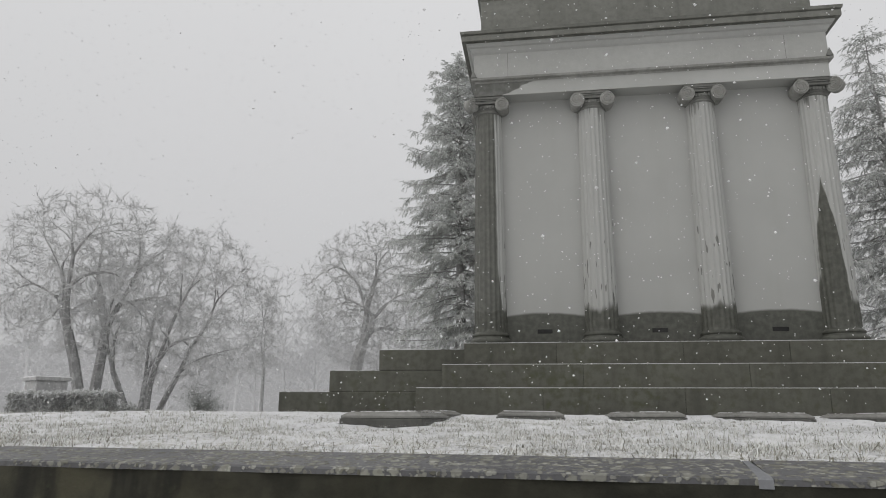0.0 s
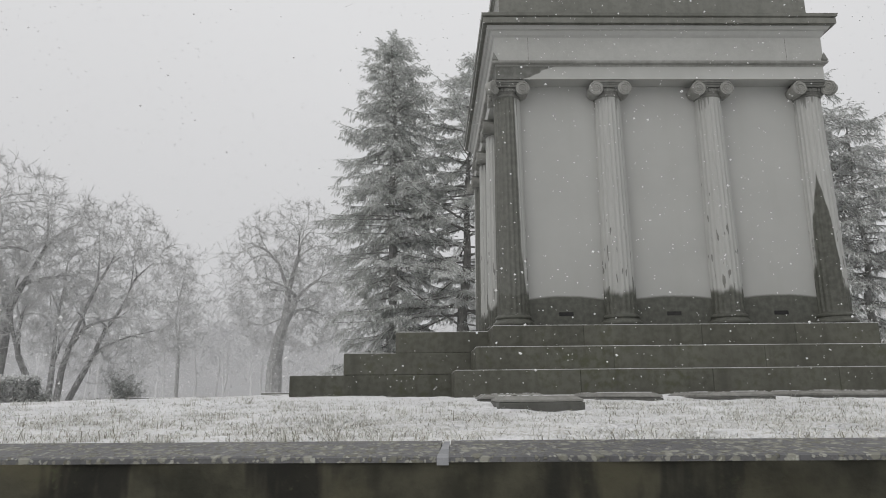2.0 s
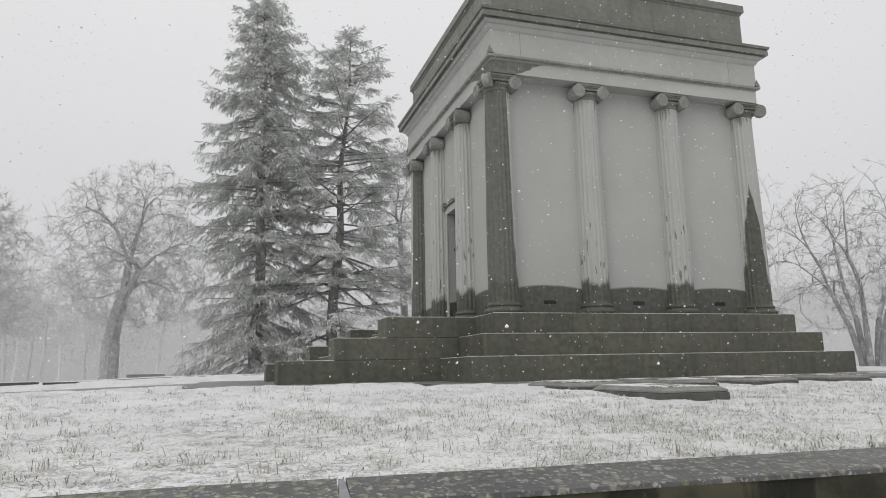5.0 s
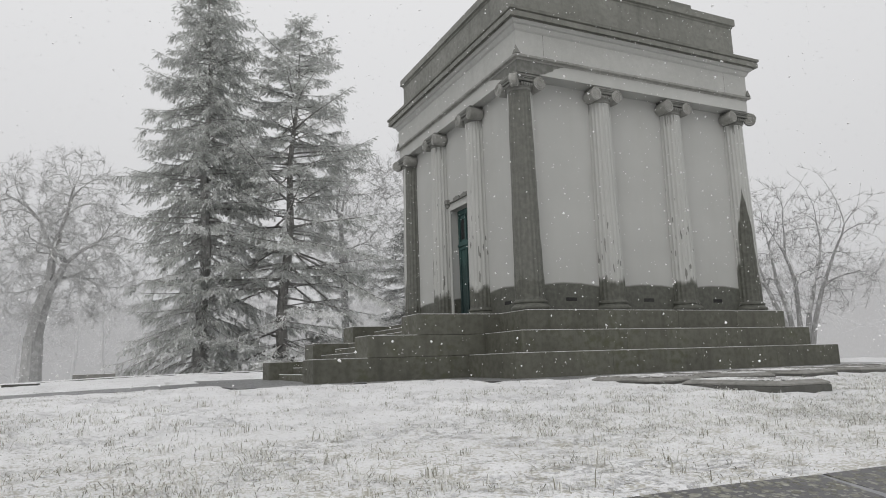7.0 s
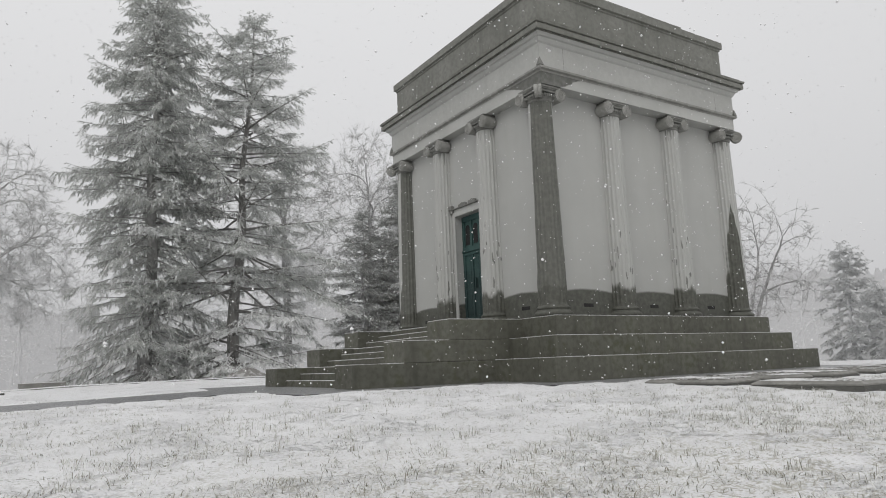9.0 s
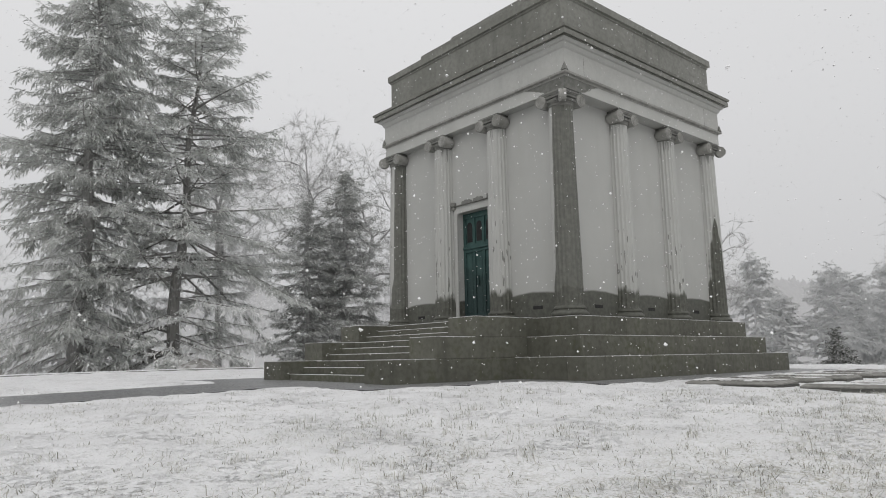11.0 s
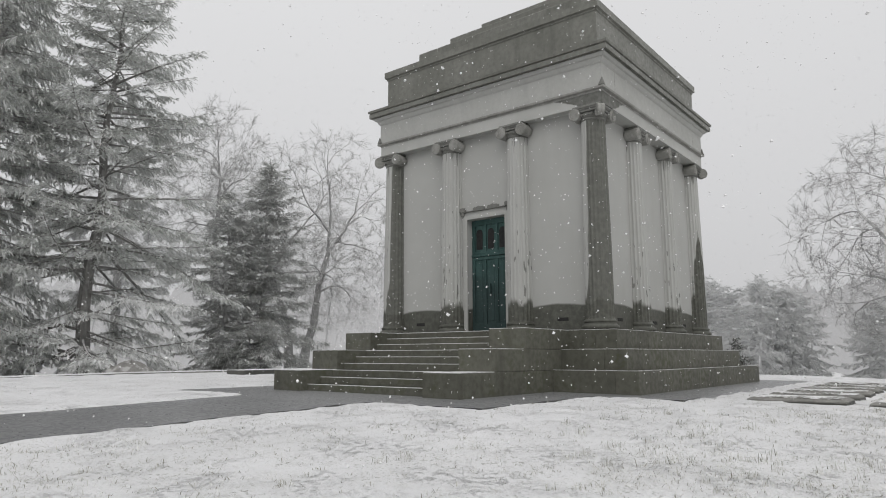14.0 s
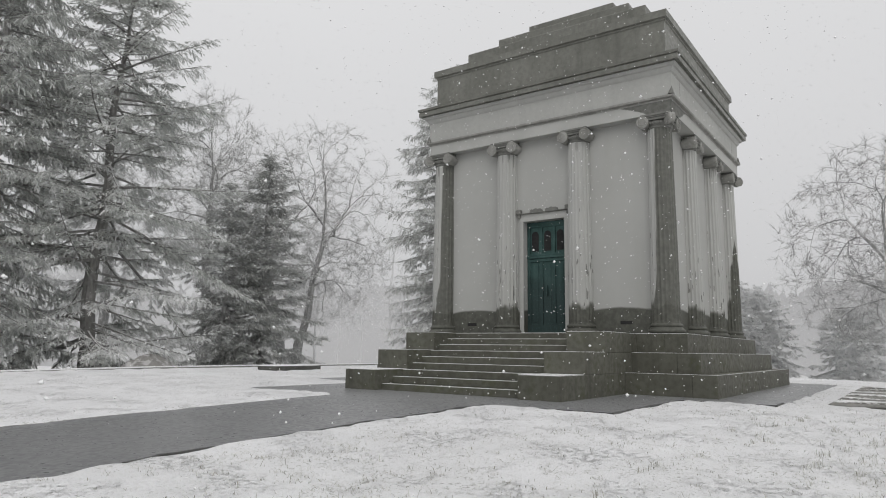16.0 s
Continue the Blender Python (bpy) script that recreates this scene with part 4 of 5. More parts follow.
def fan_mesh(name, bases, ways, lengths, material, parent, rng, droop=.35, width=.036, spurs=3):
    """Flat drooping branchlets: a bent strip with short needle spurs to both sides."""
    c, d, L = np.array(bases), unit(np.array(ways)), np.array(lengths)[:, None]
    n = len(c)
    s = unit(np.cross(d, np.tile([0, 0, 1.0], (n, 1)) + rng.normal(0, .35, (n, 3))))
    sag = rng.uniform(.4, 1.2, (n, 1)) * droop

    def on(u):
        return c + d * L * u - np.array([0, 0, 1.0]) * L * sag * u * u

    w = width * rng.uniform(.7, 1.3, (n, 1))
    verts, faces = [c, on(.55) + s * w, on(.55) - s * w, on(1.0)], [(0, 1, 2), (1, 3, 2)]
    for i in range(spurs):
        for side in (-1, 1):
            u = (i + .35 + rng.uniform(-.2, .2, (n, 1))) / spurs
            root = on(u)
            reach = L * rng.uniform(.28, .5, (n, 1)) * (1.05 - .55 * u)
            tip = root + (d * rng.uniform(.5, .95, (n, 1)) + s * side * rng.uniform(.6, 1.0, (n, 1)) + rng.normal(0, .22, (n, 3))) * reach
            tip[:, 2:] -= reach * droop * .6
            k = len(verts)
            verts += [root - d * w * .9, root + d * w * .9, tip]
            faces.append((k, k + 1, k + 2))
    m = len(verts)
    f = (np.arange(n) * m)[:, None, None] + np.array(faces)[None]
    return raw(name, np.stack(verts, 1).reshape(-1, 3).tolist(), f.reshape(-1, 3).tolist(), material, parent)


def conifer(at, height, radius, seed, leaf, wood, label, clear=.04, whorl=.6, power=.5, full=.5, droop=.4, lean=(0, 0), ragged=.4, step=.17,
            branchlet=.5, sides=1.3, bare=.1, limb=1.0, waver=.12, open_low=0.0, snowy_low=.3, lay=.35, gaps=.12, lobes=0.0, width=.036, spurs=3, limbs=7, snow=None):
    """A tapered trunk, limbs in loose whorls and flat needle fans along them; the low boughs carry most snow."""
    rng = np.random.default_rng(seed)
    tree = thing("conifer_tree", label, "tree", at)
    vs, fs = [], []
    n = 12
    spine = [Vector((lean[0] * (i / n) ** 1.3 + .12 * math.sin(i * 1.3 + seed), lean[1] * (i / n) + .12 * math.cos(i * 1.7 + seed), -.3 + (height + .3) * i / n)) for i in range(n + 1)]
    tube(vs, fs, spine, [max(.02, height * .0165 * (1 - .97 * i / n)) for i in range(n + 1)], 8)
    raw("trunk", vs, fs, wood, tree)
    lv, lf = [], []
    heaps = ([], [], []), ([], [], [])
    z = height * clear + .3
    while z < height * .99:
        f = z / height
        reach = radius * min(1.0, (1 - f) / full) ** power * (1 if f > .08 else .8 + 2.5 * f)
        k = max(0, min(n - 1e-6, (z + .3) / (height + .3) * n))
        p0 = spine[int(k)].lerp(spine[int(k) + 1], k % 1)
        count = int(rng.integers(limbs - 2, limbs + 2))
        turn = rng.uniform(0, 6.28)
        for j in range(count):
            if rng.random() < gaps + open_low * (1 - f):
                continue
            a = turn + 6.283 * j / count + rng.normal(0, .25)
            root = p0 + Vector((0, 0, whorl * rng.uniform(-.4, .4)))
            r = max(.25, reach * (1 - ragged * rng.random() ** 1.4) * (1 + lobes * math.sin(a * 2 + z * .9 + seed)))
            rise = .55 * (f - .45) + rng.normal(0, waver)
            m = 6
            pts = [root + Vector((math.cos(a + .12 * u) * r * u, math.sin(a + .12 * u) * r * u, r * (rise * u - droop * .6 * u * u + droop * .38 * u ** 4))) for u in (i / m for i in range(m + 1))]
            tube(lv, lf, pts, [max(.007, .05 * limb * r / 4 * (1 - .88 * i / m)) for i in range(m + 1)], 4)
            C, D, S = heaps[1 if rng.random() < snowy_low * max(0, 1.15 - 2.2 * f) + .04 else 0]
            runs = [(pts, r, bare)]
            for _ in range(int(r * sides)):
                u = rng.uniform(max(.3, bare), .92)
                i = min(m - 1, int(u * m))
                b = pts[i].lerp(pts[i + 1], u * m - i)
                out = (pts[i + 1] - pts[i]).normalized()
                lat = Vector((-out.y, out.x, 0)) * float(rng.choice((-1, 1)))
                way = (out * rng.uniform(.5, 1) + lat * rng.uniform(.5, .9) + Vector((0, 0, rng.uniform(-.25, .2)))).normalized()
                sl = (.35 + .34 * r * (1 - u)) * rng.uniform(.7, 1.2)
                sub = [b + way * sl * v - Vector((0, 0, sl * droop * .9 * v * v)) for v in (0, .35, .7, 1)]
                tube(lv, lf, sub, [.016 * limb, .012 * limb, .009, .005], 3)
                runs.append((sub, sl, .12))
            for line, length, start in runs:
                e_ = len(line) - 1
                u = start * rng.uniform(.5, 1.3)
                while u < 1.0:
                    i = min(e_ - 1, int(u * e_))
                    b = line[i].lerp(line[i + 1], u * e_ - i)
                    out = (line[i + 1] - line[i]).normalized()
                    lat = Vector((-out.y, out.x, 0))
                    for side in (-1, 1):
                        w = out * rng.uniform(.4, 1.1) + lat * side * rng.uniform(.45, 1.0) + Vector((0, 0, rng.uniform(-.55, .2)))
                        C.append((b.x + rng.normal(0, .04), b.y + rng.normal(0, .04), b.z + rng.normal(0, .05)))
                        D.append(tuple(w))
                        S.append(branchlet * (.55 + .45 * (1 - u)) * rng.uniform(.6, 1.25))
                    u += step / length * rng.uniform(.7, 1.3)
                C.append(tuple(line[-1])), D.append(tuple(line[-1] - line[-2])), S.append(.6 * branchlet)
        z += whorl * rng.uniform(.75, 1.25) * (1.12 - .45 * f)
    raw("branchwork", lv, lf, wood, tree)
    for name, (C, D, S), mat in (("crown", heaps[0], leaf), ("snowy_bough", heaps[1], snow or LADEN)):
        if C:
            fan_mesh(name, C, D, S, mat, tree, rng, lay, width, spurs)
    return tree


def bare_tree(at, height, crown, seed, wood, label, twigs, tips=1200, low=.25, offset=(0, 0), stems=1, trunk_r=.020, fork=.3, fan=3, twig_r=.009, twig_l=.72, gnarl=.06, splay=.35, group=""):
    """A leafless tree: limbs that divide again and again to fill a domed crown, ending in fans of twigs."""
    rng = np.random.default_rng(seed)
    tree = thing("bare_tree", label, "tree", at, group)
    q = unit(rng.normal(0, 1, (tips, 3))) * (rng.random((tips, 1)) ** .42)
    lump = 1 + .16 * np.sin(3 * np.arctan2(q[:, 1], q[:, 0]) + seed) * np.cos(2.5 * q[:, 2] + seed)
    half = height * (1 - low) / 2
    cloud = np.stack([q[:, 0] * crown * lump + offset[0], q[:, 1] * crown * lump + offset[1], height * low + half + q[:, 2] * half * np.where(q[:, 2] < 0, .85, 1)], 1)
    cloud[:, 2] -= .10 * (cloud[:, 0] ** 2 + cloud[:, 1] ** 2) / crown * (cloud[:, 2] < height * .6)
    cloud[:, 2] = np.maximum(cloud[:, 2], height * .05)
    tv, tf, bv, bf = [], [], [], []
    T, W = [], []
    jobs = []
    az = np.arctan2(cloud[:, 1] - offset[1] * .5, cloud[:, 0] - offset[0] * .5)
    for s in range(stems):
        mine = cloud[((az + math.pi) / (2 * math.pi) * stems).astype(int) % stems == s] if stems > 1 else cloud
        a = -math.pi + 2 * math.pi * (s + .5) / stems
        foot = Vector((math.cos(a), math.sin(a), 0)) * (.3 * (stems > 1)) + Vector((0, 0, -.4))
        way = Vector((math.cos(a) * splay * (stems > 1), math.sin(a) * splay * (stems > 1), 1)).normalized()
        top = foot + way * (height * fork * rng.uniform(.85, 1.15) / (1.8 if stems > 1 else 1))
        R = height * trunk_r
        knee = foot.lerp(top, .5) + Vector(rng.normal(0, .12, 3)) * (height / 15)
        tube(tv, tf, [foot, knee, top], [R * 1.25, R * 1.0, R * .92], 8)
        jobs.append((top, (top - knee).normalized(), mine, R * .9))
    while jobs:
        p, d, pts, r0 = jobs.pop()
        n = len(pts)
        c = Vector(pts.mean(0))
        gap = (c - p).length
        r = max(.010, r0)
        if n == 1:
            end = c
        else:
            way = (d * .5 + (c - p).normalized() * .6 + Vector(rng.normal(0, gnarl, 3))).normalized()
            end = p + way * gap * rng.uniform(.34, .56)
        bend = p.lerp(end, .5) + (d * (end - p).length * .06) + Vector(rng.normal(0, gnarl * .35, 3)) * (end - p).length
        share = max(.009, r * .86) if n > 2 else max(.008, r * .7)
        big = n > tips * .03
        tube(tv if big else bv, tf if big else bf, [p, bend, end], [r, (r + share) / 2, share], 6 if n > tips * .15 else (4 if n > 12 else 3))
        way = (end - bend).normalized()
        if n <= 10:
            for v in rng.uniform(0, 1, 2 if n > 2 else 3):
                T.append(tuple(p.lerp(end, v))), W.append(tuple(way))
        if n == 1:
            continue
        rel = pts - np.array(end)
        mid = rel - rel.mean(0)
        axis_ = np.linalg.svd(mid, full_matrices=False)[2][0] if n > 2 else mid[0]
        order = np.argsort(mid @ (axis_ + rng.normal(0, .25, 3)))
        cut = max(1, min(n - 1, int(round(n * rng.uniform(.26, .6)))))
        for part_ in (order[:cut], order[cut:]):
            jobs.append((end, way, pts[part_], share * (len(part_) / n) ** .41))
    raw("trunk", tv, tf, wood, tree)
    base = len(bv)
    t, w = np.repeat(np.array(T), fan, 0), unit(np.repeat(np.array(W), fan, 0))
    m = len(t)
    across = unit(np.cross(w, rng.normal(0, 1, (m, 3))))
    way = unit(w + across * rng.uniform(.35, 1.1, (m, 1)) + np.array([0, 0, .15]))
    L = twig_l * rng.uniform(.3, 1.1, (m, 1)) * height / 15
    side = unit(np.cross(way, rng.normal(0, 1, (m, 3)))) * twig_r
    v = np.stack([t - side, t + side, t + way * L], 1).reshape(-1, 3)
    k = base + (np.arange(m) * 3)[:, None]
    raw("crown", [tuple(x) for x in bv] + v.tolist(), bf + (k + [0, 1, 2]).tolist(), twigs, tree)
    return tree


def at_ground(x, y):
    return (x, y, float(lawn(np.array(x), np.array(y))))


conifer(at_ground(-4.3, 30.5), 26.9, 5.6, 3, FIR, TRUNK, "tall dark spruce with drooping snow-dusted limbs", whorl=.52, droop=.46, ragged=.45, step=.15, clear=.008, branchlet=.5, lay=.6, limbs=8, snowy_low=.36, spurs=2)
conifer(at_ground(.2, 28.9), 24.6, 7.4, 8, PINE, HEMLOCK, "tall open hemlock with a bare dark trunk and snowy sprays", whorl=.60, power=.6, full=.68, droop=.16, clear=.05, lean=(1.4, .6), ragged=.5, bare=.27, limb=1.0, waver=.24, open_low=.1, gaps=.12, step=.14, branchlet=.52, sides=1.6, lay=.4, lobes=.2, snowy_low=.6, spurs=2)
conifer(at_ground(13.0, 31.0), 15.5, 5.0, 12, SPRUCE, HAZY_GREY, "dense dark young spruce in falling snow", whorl=.42, droop=.06, full=.95, power=.62, step=.15, ragged=.45, waver=.22, lay=.35, limbs=8, lobes=.14, clear=.05, bare=.04, spurs=2)
conifer(at_ground(10.2, 31.5), 12.6, 4.6, 14, SPRUCE, HAZY_GREY, "smaller dark spruce beside a taller one", whorl=.42, droop=.06, full=.95, power=.62, step=.15, ragged=.45, waver=.22, lay=.35, limbs=8, lobes=.14, clear=.05, bare=.04, spurs=2)
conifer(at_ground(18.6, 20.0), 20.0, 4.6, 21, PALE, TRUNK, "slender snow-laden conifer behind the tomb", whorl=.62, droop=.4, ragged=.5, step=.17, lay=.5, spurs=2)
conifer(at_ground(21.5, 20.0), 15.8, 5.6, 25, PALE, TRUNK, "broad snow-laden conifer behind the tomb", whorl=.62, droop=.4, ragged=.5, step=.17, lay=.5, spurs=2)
conifer(at_ground(33.0, 5.8), 3.7, 1.75, 31, YEW, HAZY_GREY, "small dark garden conifer standing in snow", whorl=.18, full=.95, power=.75, snowy_low=.1, step=.12, branchlet=.34, clear=.0, droop=.1, lay=.2, spurs=2)

bare_tree(at_ground(-14.2, 40), 18.2, 5.9, 5, HAZY_GREY, "old bare tree with a thick forked trunk", TWIGS, tips=1700, low=.20, offset=(1.1, 0), trunk_r=.036, fork=.26)
bare_tree(at_ground(-25.6, 22.6), 14.8, 6.2, 9, DARK_LIMB, "wide bare tree with several stems, dusted with snow", TWIGS, tips=1900, low=.20, offset=(-.6, 0), stems=2, splay=.16, trunk_r=.024, fork=.28)
bare_tree(at_ground(-23.4, 25.0), 13.0, 6.0, 17, DARK_LIMB, "wide low-branched bare tree dusted with snow", TWIGS, tips=1700, low=.06, offset=(2.2, 0), stems=4, splay=.45, trunk_r=.016, fork=.16)
bare_tree(at_ground(-20.6, 36.5), 13.2, 2.4, 19, HAZY_GREY, "slim straight young tree without leaves", TWIGS, tips=320, low=.3, trunk_r=.012, fork=.36)
bare_tree(at_ground(24.0, 11.2), 11.0, 5.0, 23, DARK_LIMB, "bare many-stemmed tree behind the grave slabs", DARK_LIMB, tips=650, low=.10, stems=5, splay=.16, trunk_r=.013, fork=.5, twig_r=.006)
bare_tree(at_ground(37.0, -7.4), 19.6, 11.0, 29, DARK_LIMB, "broad bare tree with long drooping limbs", DARK_LIMB, tips=3000, low=.05, stems=3, trunk_r=.017, fork=.2)
bare_tree(at_ground(20.5, 36.5), 22.0, 7.6, 33, DARK_LIMB, "tall bare tree with twisting limbs", HAZY_GREY, tips=1400, low=.10, offset=(2.0, 0), stems=2, splay=.25, trunk_r=.018, fork=.28, gnarl=.12)
bare_tree(at_ground(15.5, 41.0), 24.0, 5.2, 35, DARK_LIMB, "tall slender bare tree, paled by snow and painted haze", HAZY_GREY, tips=1000, low=.25, trunk_r=.015, fork=.36)
bare_tree(at_ground(8.5, 43.0), 23.0, 5.4, 37, DARK_LIMB, "tall slender bare tree, paled by snow and painted haze", HAZY_GREY, tips=1000, low=.25, trunk_r=.015, fork=.36)

WOOD_LABEL = "bare tree in the misty wood, haze painted into its colour"
proto = [bare_tree(at_ground(-17.0, 60.0), 17.0, 4.6, 41, HAZY_PALE, WOOD_LABEL, HAZY_TWIGS, tips=220, low=.2, trunk_r=.008, fork=.22, fan=3, twig_r=.013, twig_l=.6, group="misty wood"),
         bare_tree(at_ground(-33.0, 48.0), 15.0, 5.6, 43, HAZY_PALE, WOOD_LABEL, HAZY_TWIGS, tips=240, low=.10, trunk_r=.009, fork=.18, fan=3, twig_r=.013, twig_l=.6, group="misty wood"),
         bare_tree(at_ground(-7.0, 66.0), 18.0, 4.2, 47, HAZY_PALE, WOOD_LABEL, HAZY_TWIGS, tips=210, low=.22, trunk_r=.008, fork=.25, fan=3, twig_r=.013, twig_l=.6, group="misty wood")]
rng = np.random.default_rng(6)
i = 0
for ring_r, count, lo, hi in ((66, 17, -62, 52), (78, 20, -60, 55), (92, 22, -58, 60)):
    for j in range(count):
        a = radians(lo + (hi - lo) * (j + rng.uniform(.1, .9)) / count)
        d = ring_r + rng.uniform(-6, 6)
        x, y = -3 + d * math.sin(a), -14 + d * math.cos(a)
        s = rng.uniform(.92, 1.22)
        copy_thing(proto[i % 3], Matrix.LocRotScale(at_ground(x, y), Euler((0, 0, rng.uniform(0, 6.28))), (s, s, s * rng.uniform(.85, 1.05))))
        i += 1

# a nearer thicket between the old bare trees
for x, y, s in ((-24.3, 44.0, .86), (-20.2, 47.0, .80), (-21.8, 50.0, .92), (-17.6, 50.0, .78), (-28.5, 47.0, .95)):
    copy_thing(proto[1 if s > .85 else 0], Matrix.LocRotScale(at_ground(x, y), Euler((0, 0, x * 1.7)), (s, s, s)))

# far conifers, snowfall haze put into their colour: (x, y, height scale)
far = conifer(at_ground(68.7, 18.3), 12.5, 4.0, 51, FARFIR, HAZY_PALE, "far conifer coloured pale as if dissolving in snowfall", whorl=.6, step=.2, ragged=.55, clear=.05, waver=.2, width=.075, spurs=2, snow=FARFIR)
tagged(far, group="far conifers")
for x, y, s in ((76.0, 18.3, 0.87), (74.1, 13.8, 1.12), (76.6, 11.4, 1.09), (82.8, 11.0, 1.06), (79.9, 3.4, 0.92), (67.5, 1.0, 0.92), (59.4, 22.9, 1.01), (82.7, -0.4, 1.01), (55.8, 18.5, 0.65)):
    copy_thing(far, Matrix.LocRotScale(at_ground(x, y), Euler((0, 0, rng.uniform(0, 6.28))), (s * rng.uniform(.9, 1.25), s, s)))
conifer(at_ground(57.6, 13.9), 10.7, 3.8, 61, FARFIR, HAZY_PALE, "broad flat-topped far pine with bare low limbs, haze in its colour", whorl=.5, step=.2, full=.3, power=.4, clear=.40, bare=.42, droop=.05, limb=1.8, waver=.3, width=.06, spurs=2, snow=FARFIR)
conifer(at_ground(65.4, 12.1), 13.2, 3.4, 63, FARFIR, HAZY_PALE, "tall far pine with haze in its colour", whorl=.6, step=.2, ragged=.55, clear=.12, waver=.25, width=.06, spurs=2, snow=FARFIR)


# ---- the wood's far edge ----
def far_wood():
    """A low rolling edge of woodland, far behind everything."""
    rng = np.random.default_rng(77)
    vs, fs = [], []
    n = 2600
    for i in range(n):
        a = radians(-85 + 210 * i / (n - 1))
        x, y = 165 * math.sin(a), -10 + 165 * math.cos(a)
        east = min(1, max(0, (math.degrees(a) - 35) / 25))
        h = 10 + 1.5 * east + 4 * lattice(np.array(i * .012), np.array(1.0), 3) + 3.5 * lattice(np.array(i * .06), np.array(5.0), 4) + 2.2 * lattice(np.array(i * .25), np.array(2.0), 9) + 1.0 * rng.random()
        vs += [(x, y, -14), (x, y, h)]
        if i:
            b = 2 * i
            fs.append((b - 2, b, b + 1, b - 1))
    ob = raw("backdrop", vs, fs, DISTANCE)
    tagged(ob, "edge of a distant wood in a painted haze grey", "backdrop", kind="structure")


far_wood()


# ---- shrubs ----
def shrub(at, w, h, seed, label):
    rng = np.random.default_rng(seed)
    s = thing("shrub", label, "shrub", at)
    lv, lf, C, D, S = [], [], [], [], []
    for _ in range(70):
        a, e_ = rng.uniform(0, 6.28), rng.uniform(.15, 1.4)
        L = rng.uniform(.6, 1.0)
        tip = Vector((math.cos(a) * math.cos(e_) * w * L, math.sin(a) * math.cos(e_) * w * L, h * L * math.sin(e_) + .05))
        pts = [Vector((tip.x * u, tip.y * u, tip.z * u ** .8)) for u in (0, .35, .7, 1)]
        tube(lv, lf, pts, [.02, .015, .01, .005], 3)
        for _ in range(34):
            u = rng.uniform(.35, 1.05)
            C.append((tip.x * u + rng.normal(0, .12), tip.y * u + rng.normal(0, .12), max(.03, tip.z * u ** .8 + rng.normal(0, .1))))
            D.append(tuple(rng.normal(0, 1, 3)))
            S.append(rng.uniform(.16, .34))
    raw("stems", lv, lf, HAZY_GREY, s)
    fan_mesh("foliage", C, D, S, SPRUCE, s, rng, .2, .02, 2)
    return s


def hedge(at, half_l, half_w, h, turn, seed):
    """A clipped oblong hedge: crowded upright stems and short leafy fans, with snow caught on top."""
    rng = np.random.default_rng(seed)
    g = thing("hedge", "dark clipped evergreen hedge with snow caught on top", "hedge", at, "clipped hedges")
    lv, lf, heap, top = [], [], ([], [], []), ([], [], [])
    for _ in range(90):
        x, y = rng.uniform(-half_l, half_l) * .9, rng.uniform(-half_w, half_w) * .8
        tube(lv, lf, [Vector((x * .8, y * .6, -.1)), Vector((x * .95, y, h * .5)), Vector((x, y, h * rng.uniform(.8, 1)))], [.02, .014, .006], 3)
    for _ in range(3600):
        p = np.array([rng.uniform(-half_l, half_l), rng.uniform(-half_w, half_w), rng.uniform(.05, h)])
        k = int(rng.integers(0, 3))
        p[k] = (half_l * rng.choice((-1, 1)), half_w * rng.choice((-1, 1)), h)[k] * rng.uniform(.86, 1.03)
        C, D, S = top if p[2] > h * .9 and rng.random() < .75 else heap
        C.append(tuple(p)), D.append(tuple(rng.normal(0, 1, 3) + [0, 0, .3])), S.append(rng.uniform(.10, .24))
    raw("stems", lv, lf, HAZY_GREY, g)
    fan_mesh("foliage", *heap, HEDGE, g, rng, .2, .025, 2)
    fan_mesh("snow_cover", *top, LADEN, g, rng, .2, .03, 2)
    g.rotation_euler.z = radians(turn)


# Dark leaves painted lighter than they are, as mist would show them.
HEDGE = needles("hazed_hedge_leaves", (0.36, 0.366, 0.35), (0.48, 0.486, 0.47), (0.80, 0.80, 0.80), 0.14, 0.3)
hedge(at_ground(-22.0, 14.2), 1.3, .5, 1.25, -6, 3)
hedge(at_ground(-19.4, 14.4), .95, .5, 1.25, -6, 7)
shrub(at_ground(-18.8, 23.5), 1.9, 2.3, 4, "low dark shrub under bare trees")
shrub(at_ground(-22.0, 20.5), 1.6, 1.1, 5, "low dark shrub under bare trees")
# A shrub shape added in place of a smooth dark mound.
shrub(at_ground(3.5, 31.0), 2.0, 1.0, 6, "shrub form standing in for a dark mound below the hemlock")

# ---- more stones ----
def flat_stone(x, y, w, l, h, turn, label):
    g = thing("flat_gravestone", label, "gravestone", at_ground(x, y), "scattered gravestones")
    part("slab", boxed(-w, w, -l, l, -.1, h, bevel=.02), BEVEL if h > .3 else LEDGER, g)
    part("snow_cover", boxed(-w + .03, w - .03, -l + .03, l - .03, h + .001, h + .02, bevel=.008), SNOW_TOP, g)
    g.rotation_euler.z = radians(turn)


flat_stone(.8, 14.6, 1.3, .45, .16, 8, "flat grey gravestone capped with snow")
flat_stone(-11.5, 12.5, .5, .35, .08, 0, "flat grey gravestone capped with snow")
flat_stone(-9.75, 21.5, .85, .3, .45, 6, "low oblong grey gravestone capped with snow")
flat_stone(-13.6, 14.5, .9, .4, .14, 10, "flat grey gravestone capped with snow")
flat_stone(-16.5, 14.5, .8, .4, .16, 0, "flat grey gravestone capped with snow")
flat_stone(-19.5, 16.5, .8, .4, .16, 0, "flat grey gravestone capped with snow")

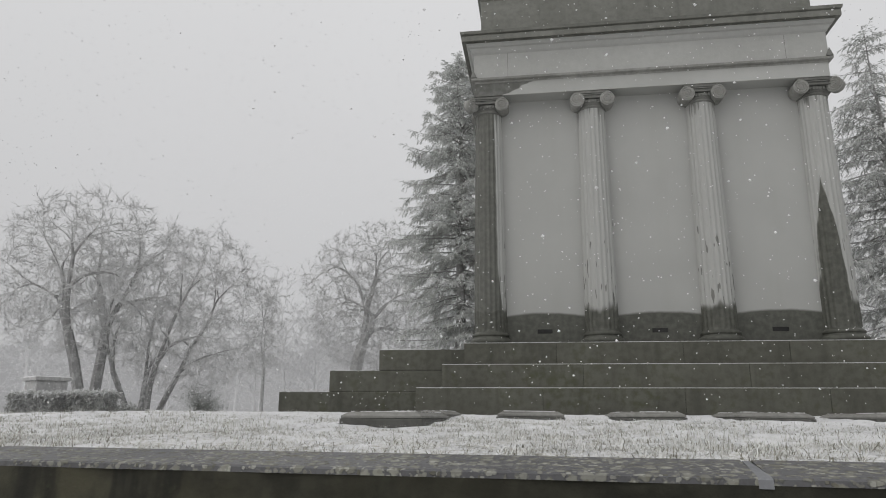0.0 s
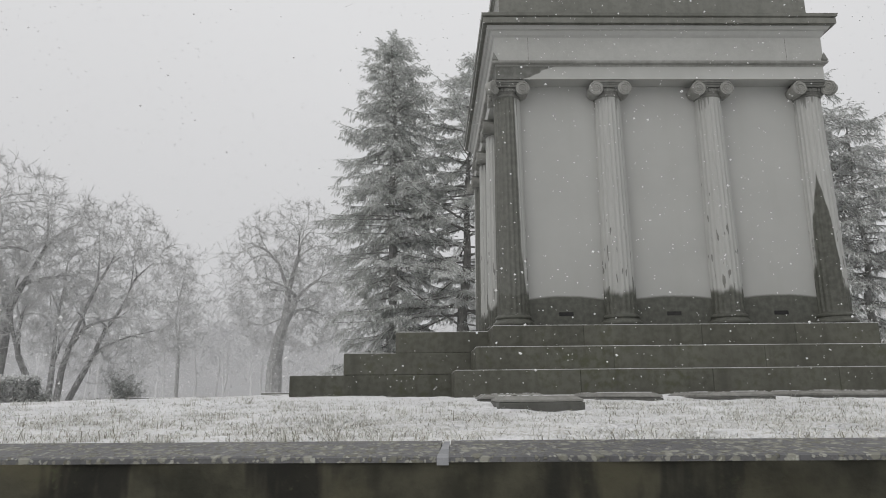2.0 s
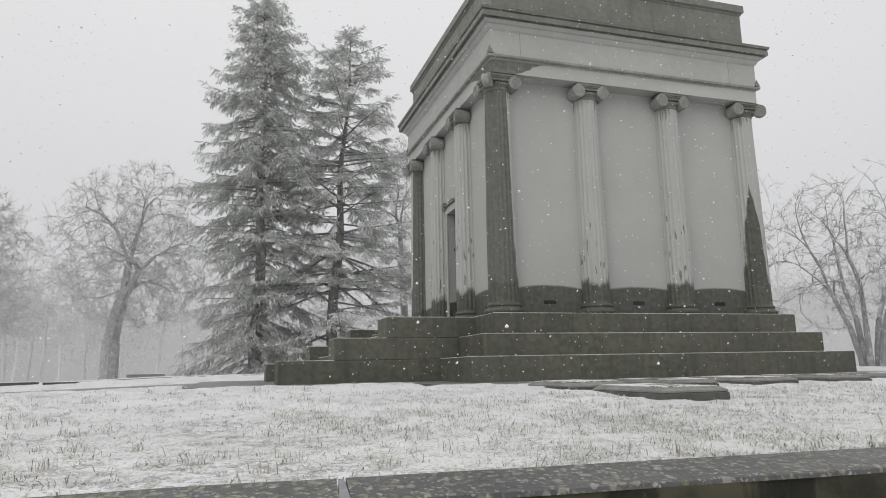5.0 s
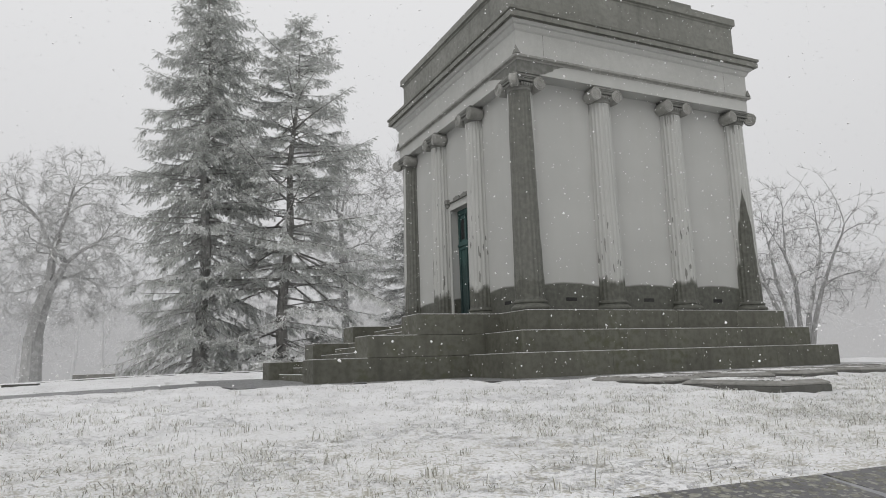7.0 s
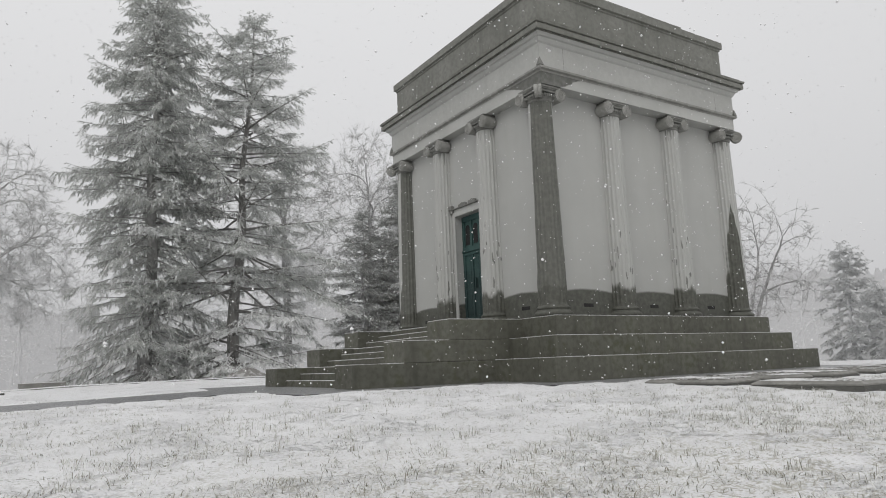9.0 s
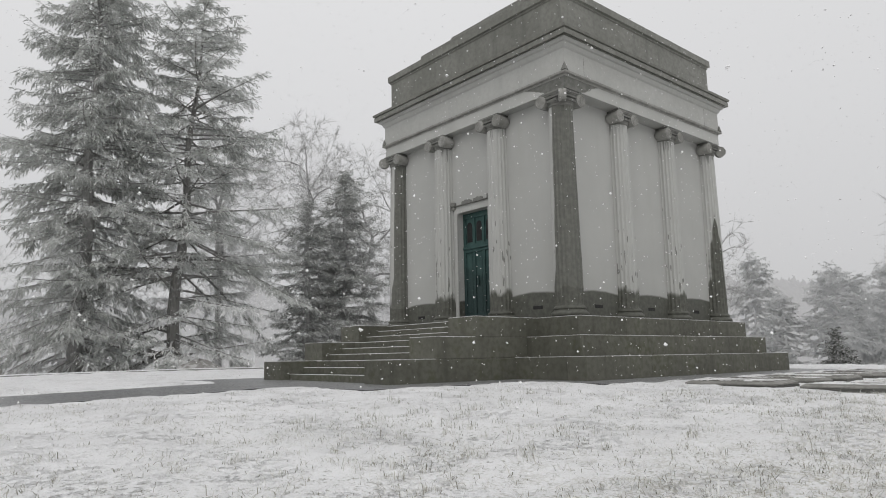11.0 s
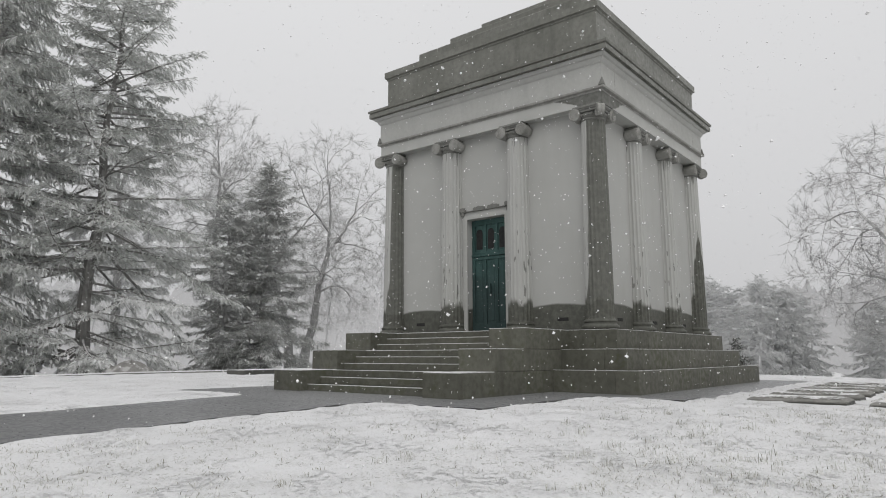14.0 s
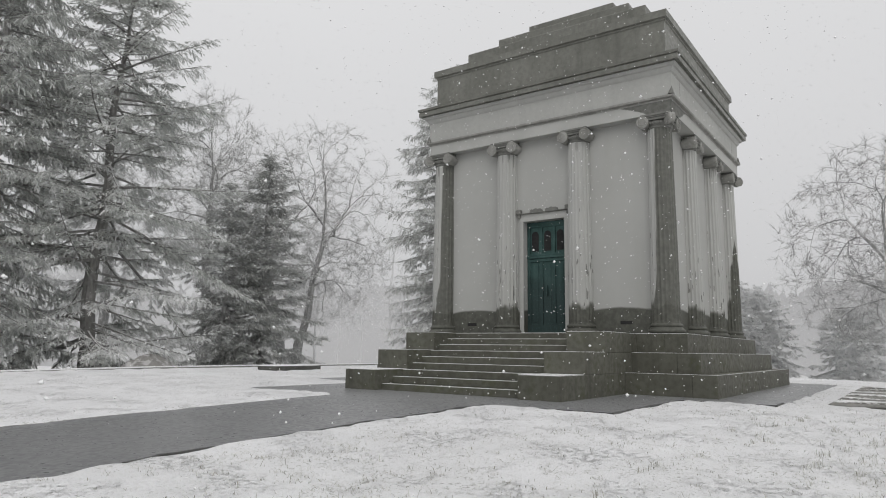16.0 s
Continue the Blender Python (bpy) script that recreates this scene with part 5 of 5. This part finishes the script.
vault = thing("garden_tomb", "small flat-topped grey stone tomb behind a clipped hedge", "tomb", at_ground(-23.6, 16.6))
# Stone takes the trees' haze-lightened grey, so mist is in its colour.
part("body", boxed(-.95, .95, -.7, .7, -.2, 1.92, bevel=.03), HAZY_GREY, vault)
part("cap", boxed(-1.08, 1.08, -.82, .82, 1.92, 2.10, bevel=.03), HAZY_GREY, vault)
part("snow_cover", boxed(-1.05, 1.05, -.79, .79, 2.101, 2.14, bevel=.015), SNOW_TOP, vault)
vault.rotation_euler.z = radians(-35)


def earth_mound(at, rx, ry, h):
    """A low hump of bare wet soil under the dripping hemlock."""
    g = thing("earth_mound", "low hump of dark wet soil with specks of snow", "mound", at)
    n, m = 28, 9
    vs, fs = [], []
    for i in range(m + 1):
        u = i / m
        for j in range(n):
            a = 2 * math.pi * j / n
            w_ = 1 + .12 * math.sin(3 * a + 1) + .06 * math.sin(7 * a)
            vs.append((math.cos(a) * rx * u * w_, math.sin(a) * ry * u * w_, h * (1 - u * u) ** .8 * (1 + .10 * math.sin(5 * a + 9 * u)) - .12 * u))
    for i in range(m):
        for j in range(n):
            fs.append((i * n + j, i * n + (j + 1) % n, (i + 1) * n + (j + 1) % n, (i + 1) * n + j))
    o = raw("soil", vs, fs, SOIL, g)
    o.data.shade_smooth()


SOIL = bark("wet_leafy_soil", (0.075, 0.07, 0.06), (0.14, 0.132, 0.115), 0.35, 0.15)
earth_mound(at_ground(-1.25, 20.75), 1.3, .9, .62)


# ---- grass through the snow ----
def grass():
    rng = np.random.default_rng(11)
    n = 150000
    x, y = rng.uniform(-16.5, 9, n), rng.uniform(-11.5, 1, n)
    d = wall_side(x, y)
    thick = np.clip(1.25 - d / 6.0, .06, 1) * (.15 + 1.2 * lattice(x * .8, y * .8, 31) ** 1.6) * (.3 + (lattice(x * 3, y * 3, 32) > .4))
    thick *= np.interp(x, [-16, -10, -7, -4], [.4, .45, .6, 1.0])
    keep = (d > .03) & (rng.random(n) < thick) & (paved(x, y) < -.15) & ~((x > -1.3) & (x < 8.4) & (y > -5.5) & (y < -3.4)) & ~((x > -1.3) & (x < -.05) & (y > -7.9) & (y < -5.8))
    x, y = np.repeat(x[keep], 5), np.repeat(y[keep], 5)
    m = len(x)
    x, y = x + rng.normal(0, .022, m), y + rng.normal(0, .022, m)
    # scattered taller tufts
    cx_, cy_ = rng.uniform(-15.5, 8, 700), rng.uniform(-11, -3, 700)
    free = (wall_side(cx_, cy_) > .15) & (paved(cx_, cy_) < -.3) & ~((cx_ > -1.5) & (cy_ > -7.9)) & (lattice(cx_ * .5, cy_ * .5, 41) > .42)
    tx_, ty_ = np.repeat(cx_[free], 26), np.repeat(cy_[free], 26)
    k = len(tx_)
    x, y = np.concatenate([x, tx_ + rng.normal(0, .045, k)]), np.concatenate([y, ty_ + rng.normal(0, .03, k)])
    z = ground_z(x, y) - .012
    tall = np.concatenate([np.repeat(np.where(rng.random(m // 5) < .06, 1.9, 1.0), 5), rng.uniform(1.0, 2.6, k)])
    m += k
    a, h, w_ = rng.uniform(0, 6.283, m), rng.uniform(.012, .050, m) * tall, rng.uniform(.0012, .0030, m)
    lean = h * np.where(np.arange(m) < m - k, rng.uniform(.3, 2.8, m), rng.uniform(.05, .8, m))
    lx, ly, sx, sy = np.cos(a) * lean, np.sin(a) * lean, -np.sin(a) * w_, np.cos(a) * w_
    vs = np.stack([np.stack(p, -1) for p in ((x + sx, y + sy, z), (x - sx, y - sy, z), (x + lx * .45 - sx, y + ly * .45 - sy, z + h * .75), (x + lx * .45 + sx, y + ly * .45 + sy, z + h * .75), (x + lx, y + ly, z + h * .9))], 1).reshape(-1, 3)
    b = (np.arange(m) * 5)[:, None]
    tri = np.concatenate([b + [0, 1, 2], b + [0, 2, 3], b + [3, 2, 4]], 1).reshape(-1, 3)
    ob = raw("grass", vs.tolist(), tri.tolist(), GRASS)
    tagged(ob, "dry frosted grass blades poking through snow", "grass", kind="stuff")


grass()


# ---- flakes in the air ----
def snowfall():
    rng = np.random.default_rng(19)
    n = 25000
    p = np.stack([rng.uniform(-17, 12, n), rng.uniform(-12.5, 14, n), rng.uniform(.1, 11.5, n)], 1)
    inside = (np.abs(p[:, 0] - CX) < 5) & (np.abs(p[:, 1] - CY) < 5)
    p = p[(wall_side(p[:, 0], p[:, 1]) > .5) & ~inside]
    vs, fs = [], []
    for x, y, z in p:
        r = rng.uniform(.0045, .0125) * (1.6 if rng.random() < .06 else 1)
        q = rng.normal(0, .35, 3)
        b = len(vs)
        vs += [(x + r, y + q[0] * r, z), (x - r, y, z + q[1] * r), (x, y + r, z + q[2] * r), (x, y - r, z), (x + q[0] * r, y, z + r), (x, y + q[1] * r, z - r * .8)]
        fs += [(b, b + 2, b + 4), (b + 2, b + 1, b + 4), (b + 1, b + 3, b + 4), (b + 3, b, b + 4), (b + 2, b, b + 5), (b + 1, b + 2, b + 5), (b + 3, b + 1, b + 5), (b, b + 3, b + 5)]
    ob = raw("snowfall", vs, fs, SNOW_TOP)
    tagged(ob, "wet white snowflakes falling through the air", "snow", kind="stuff")


snowfall()
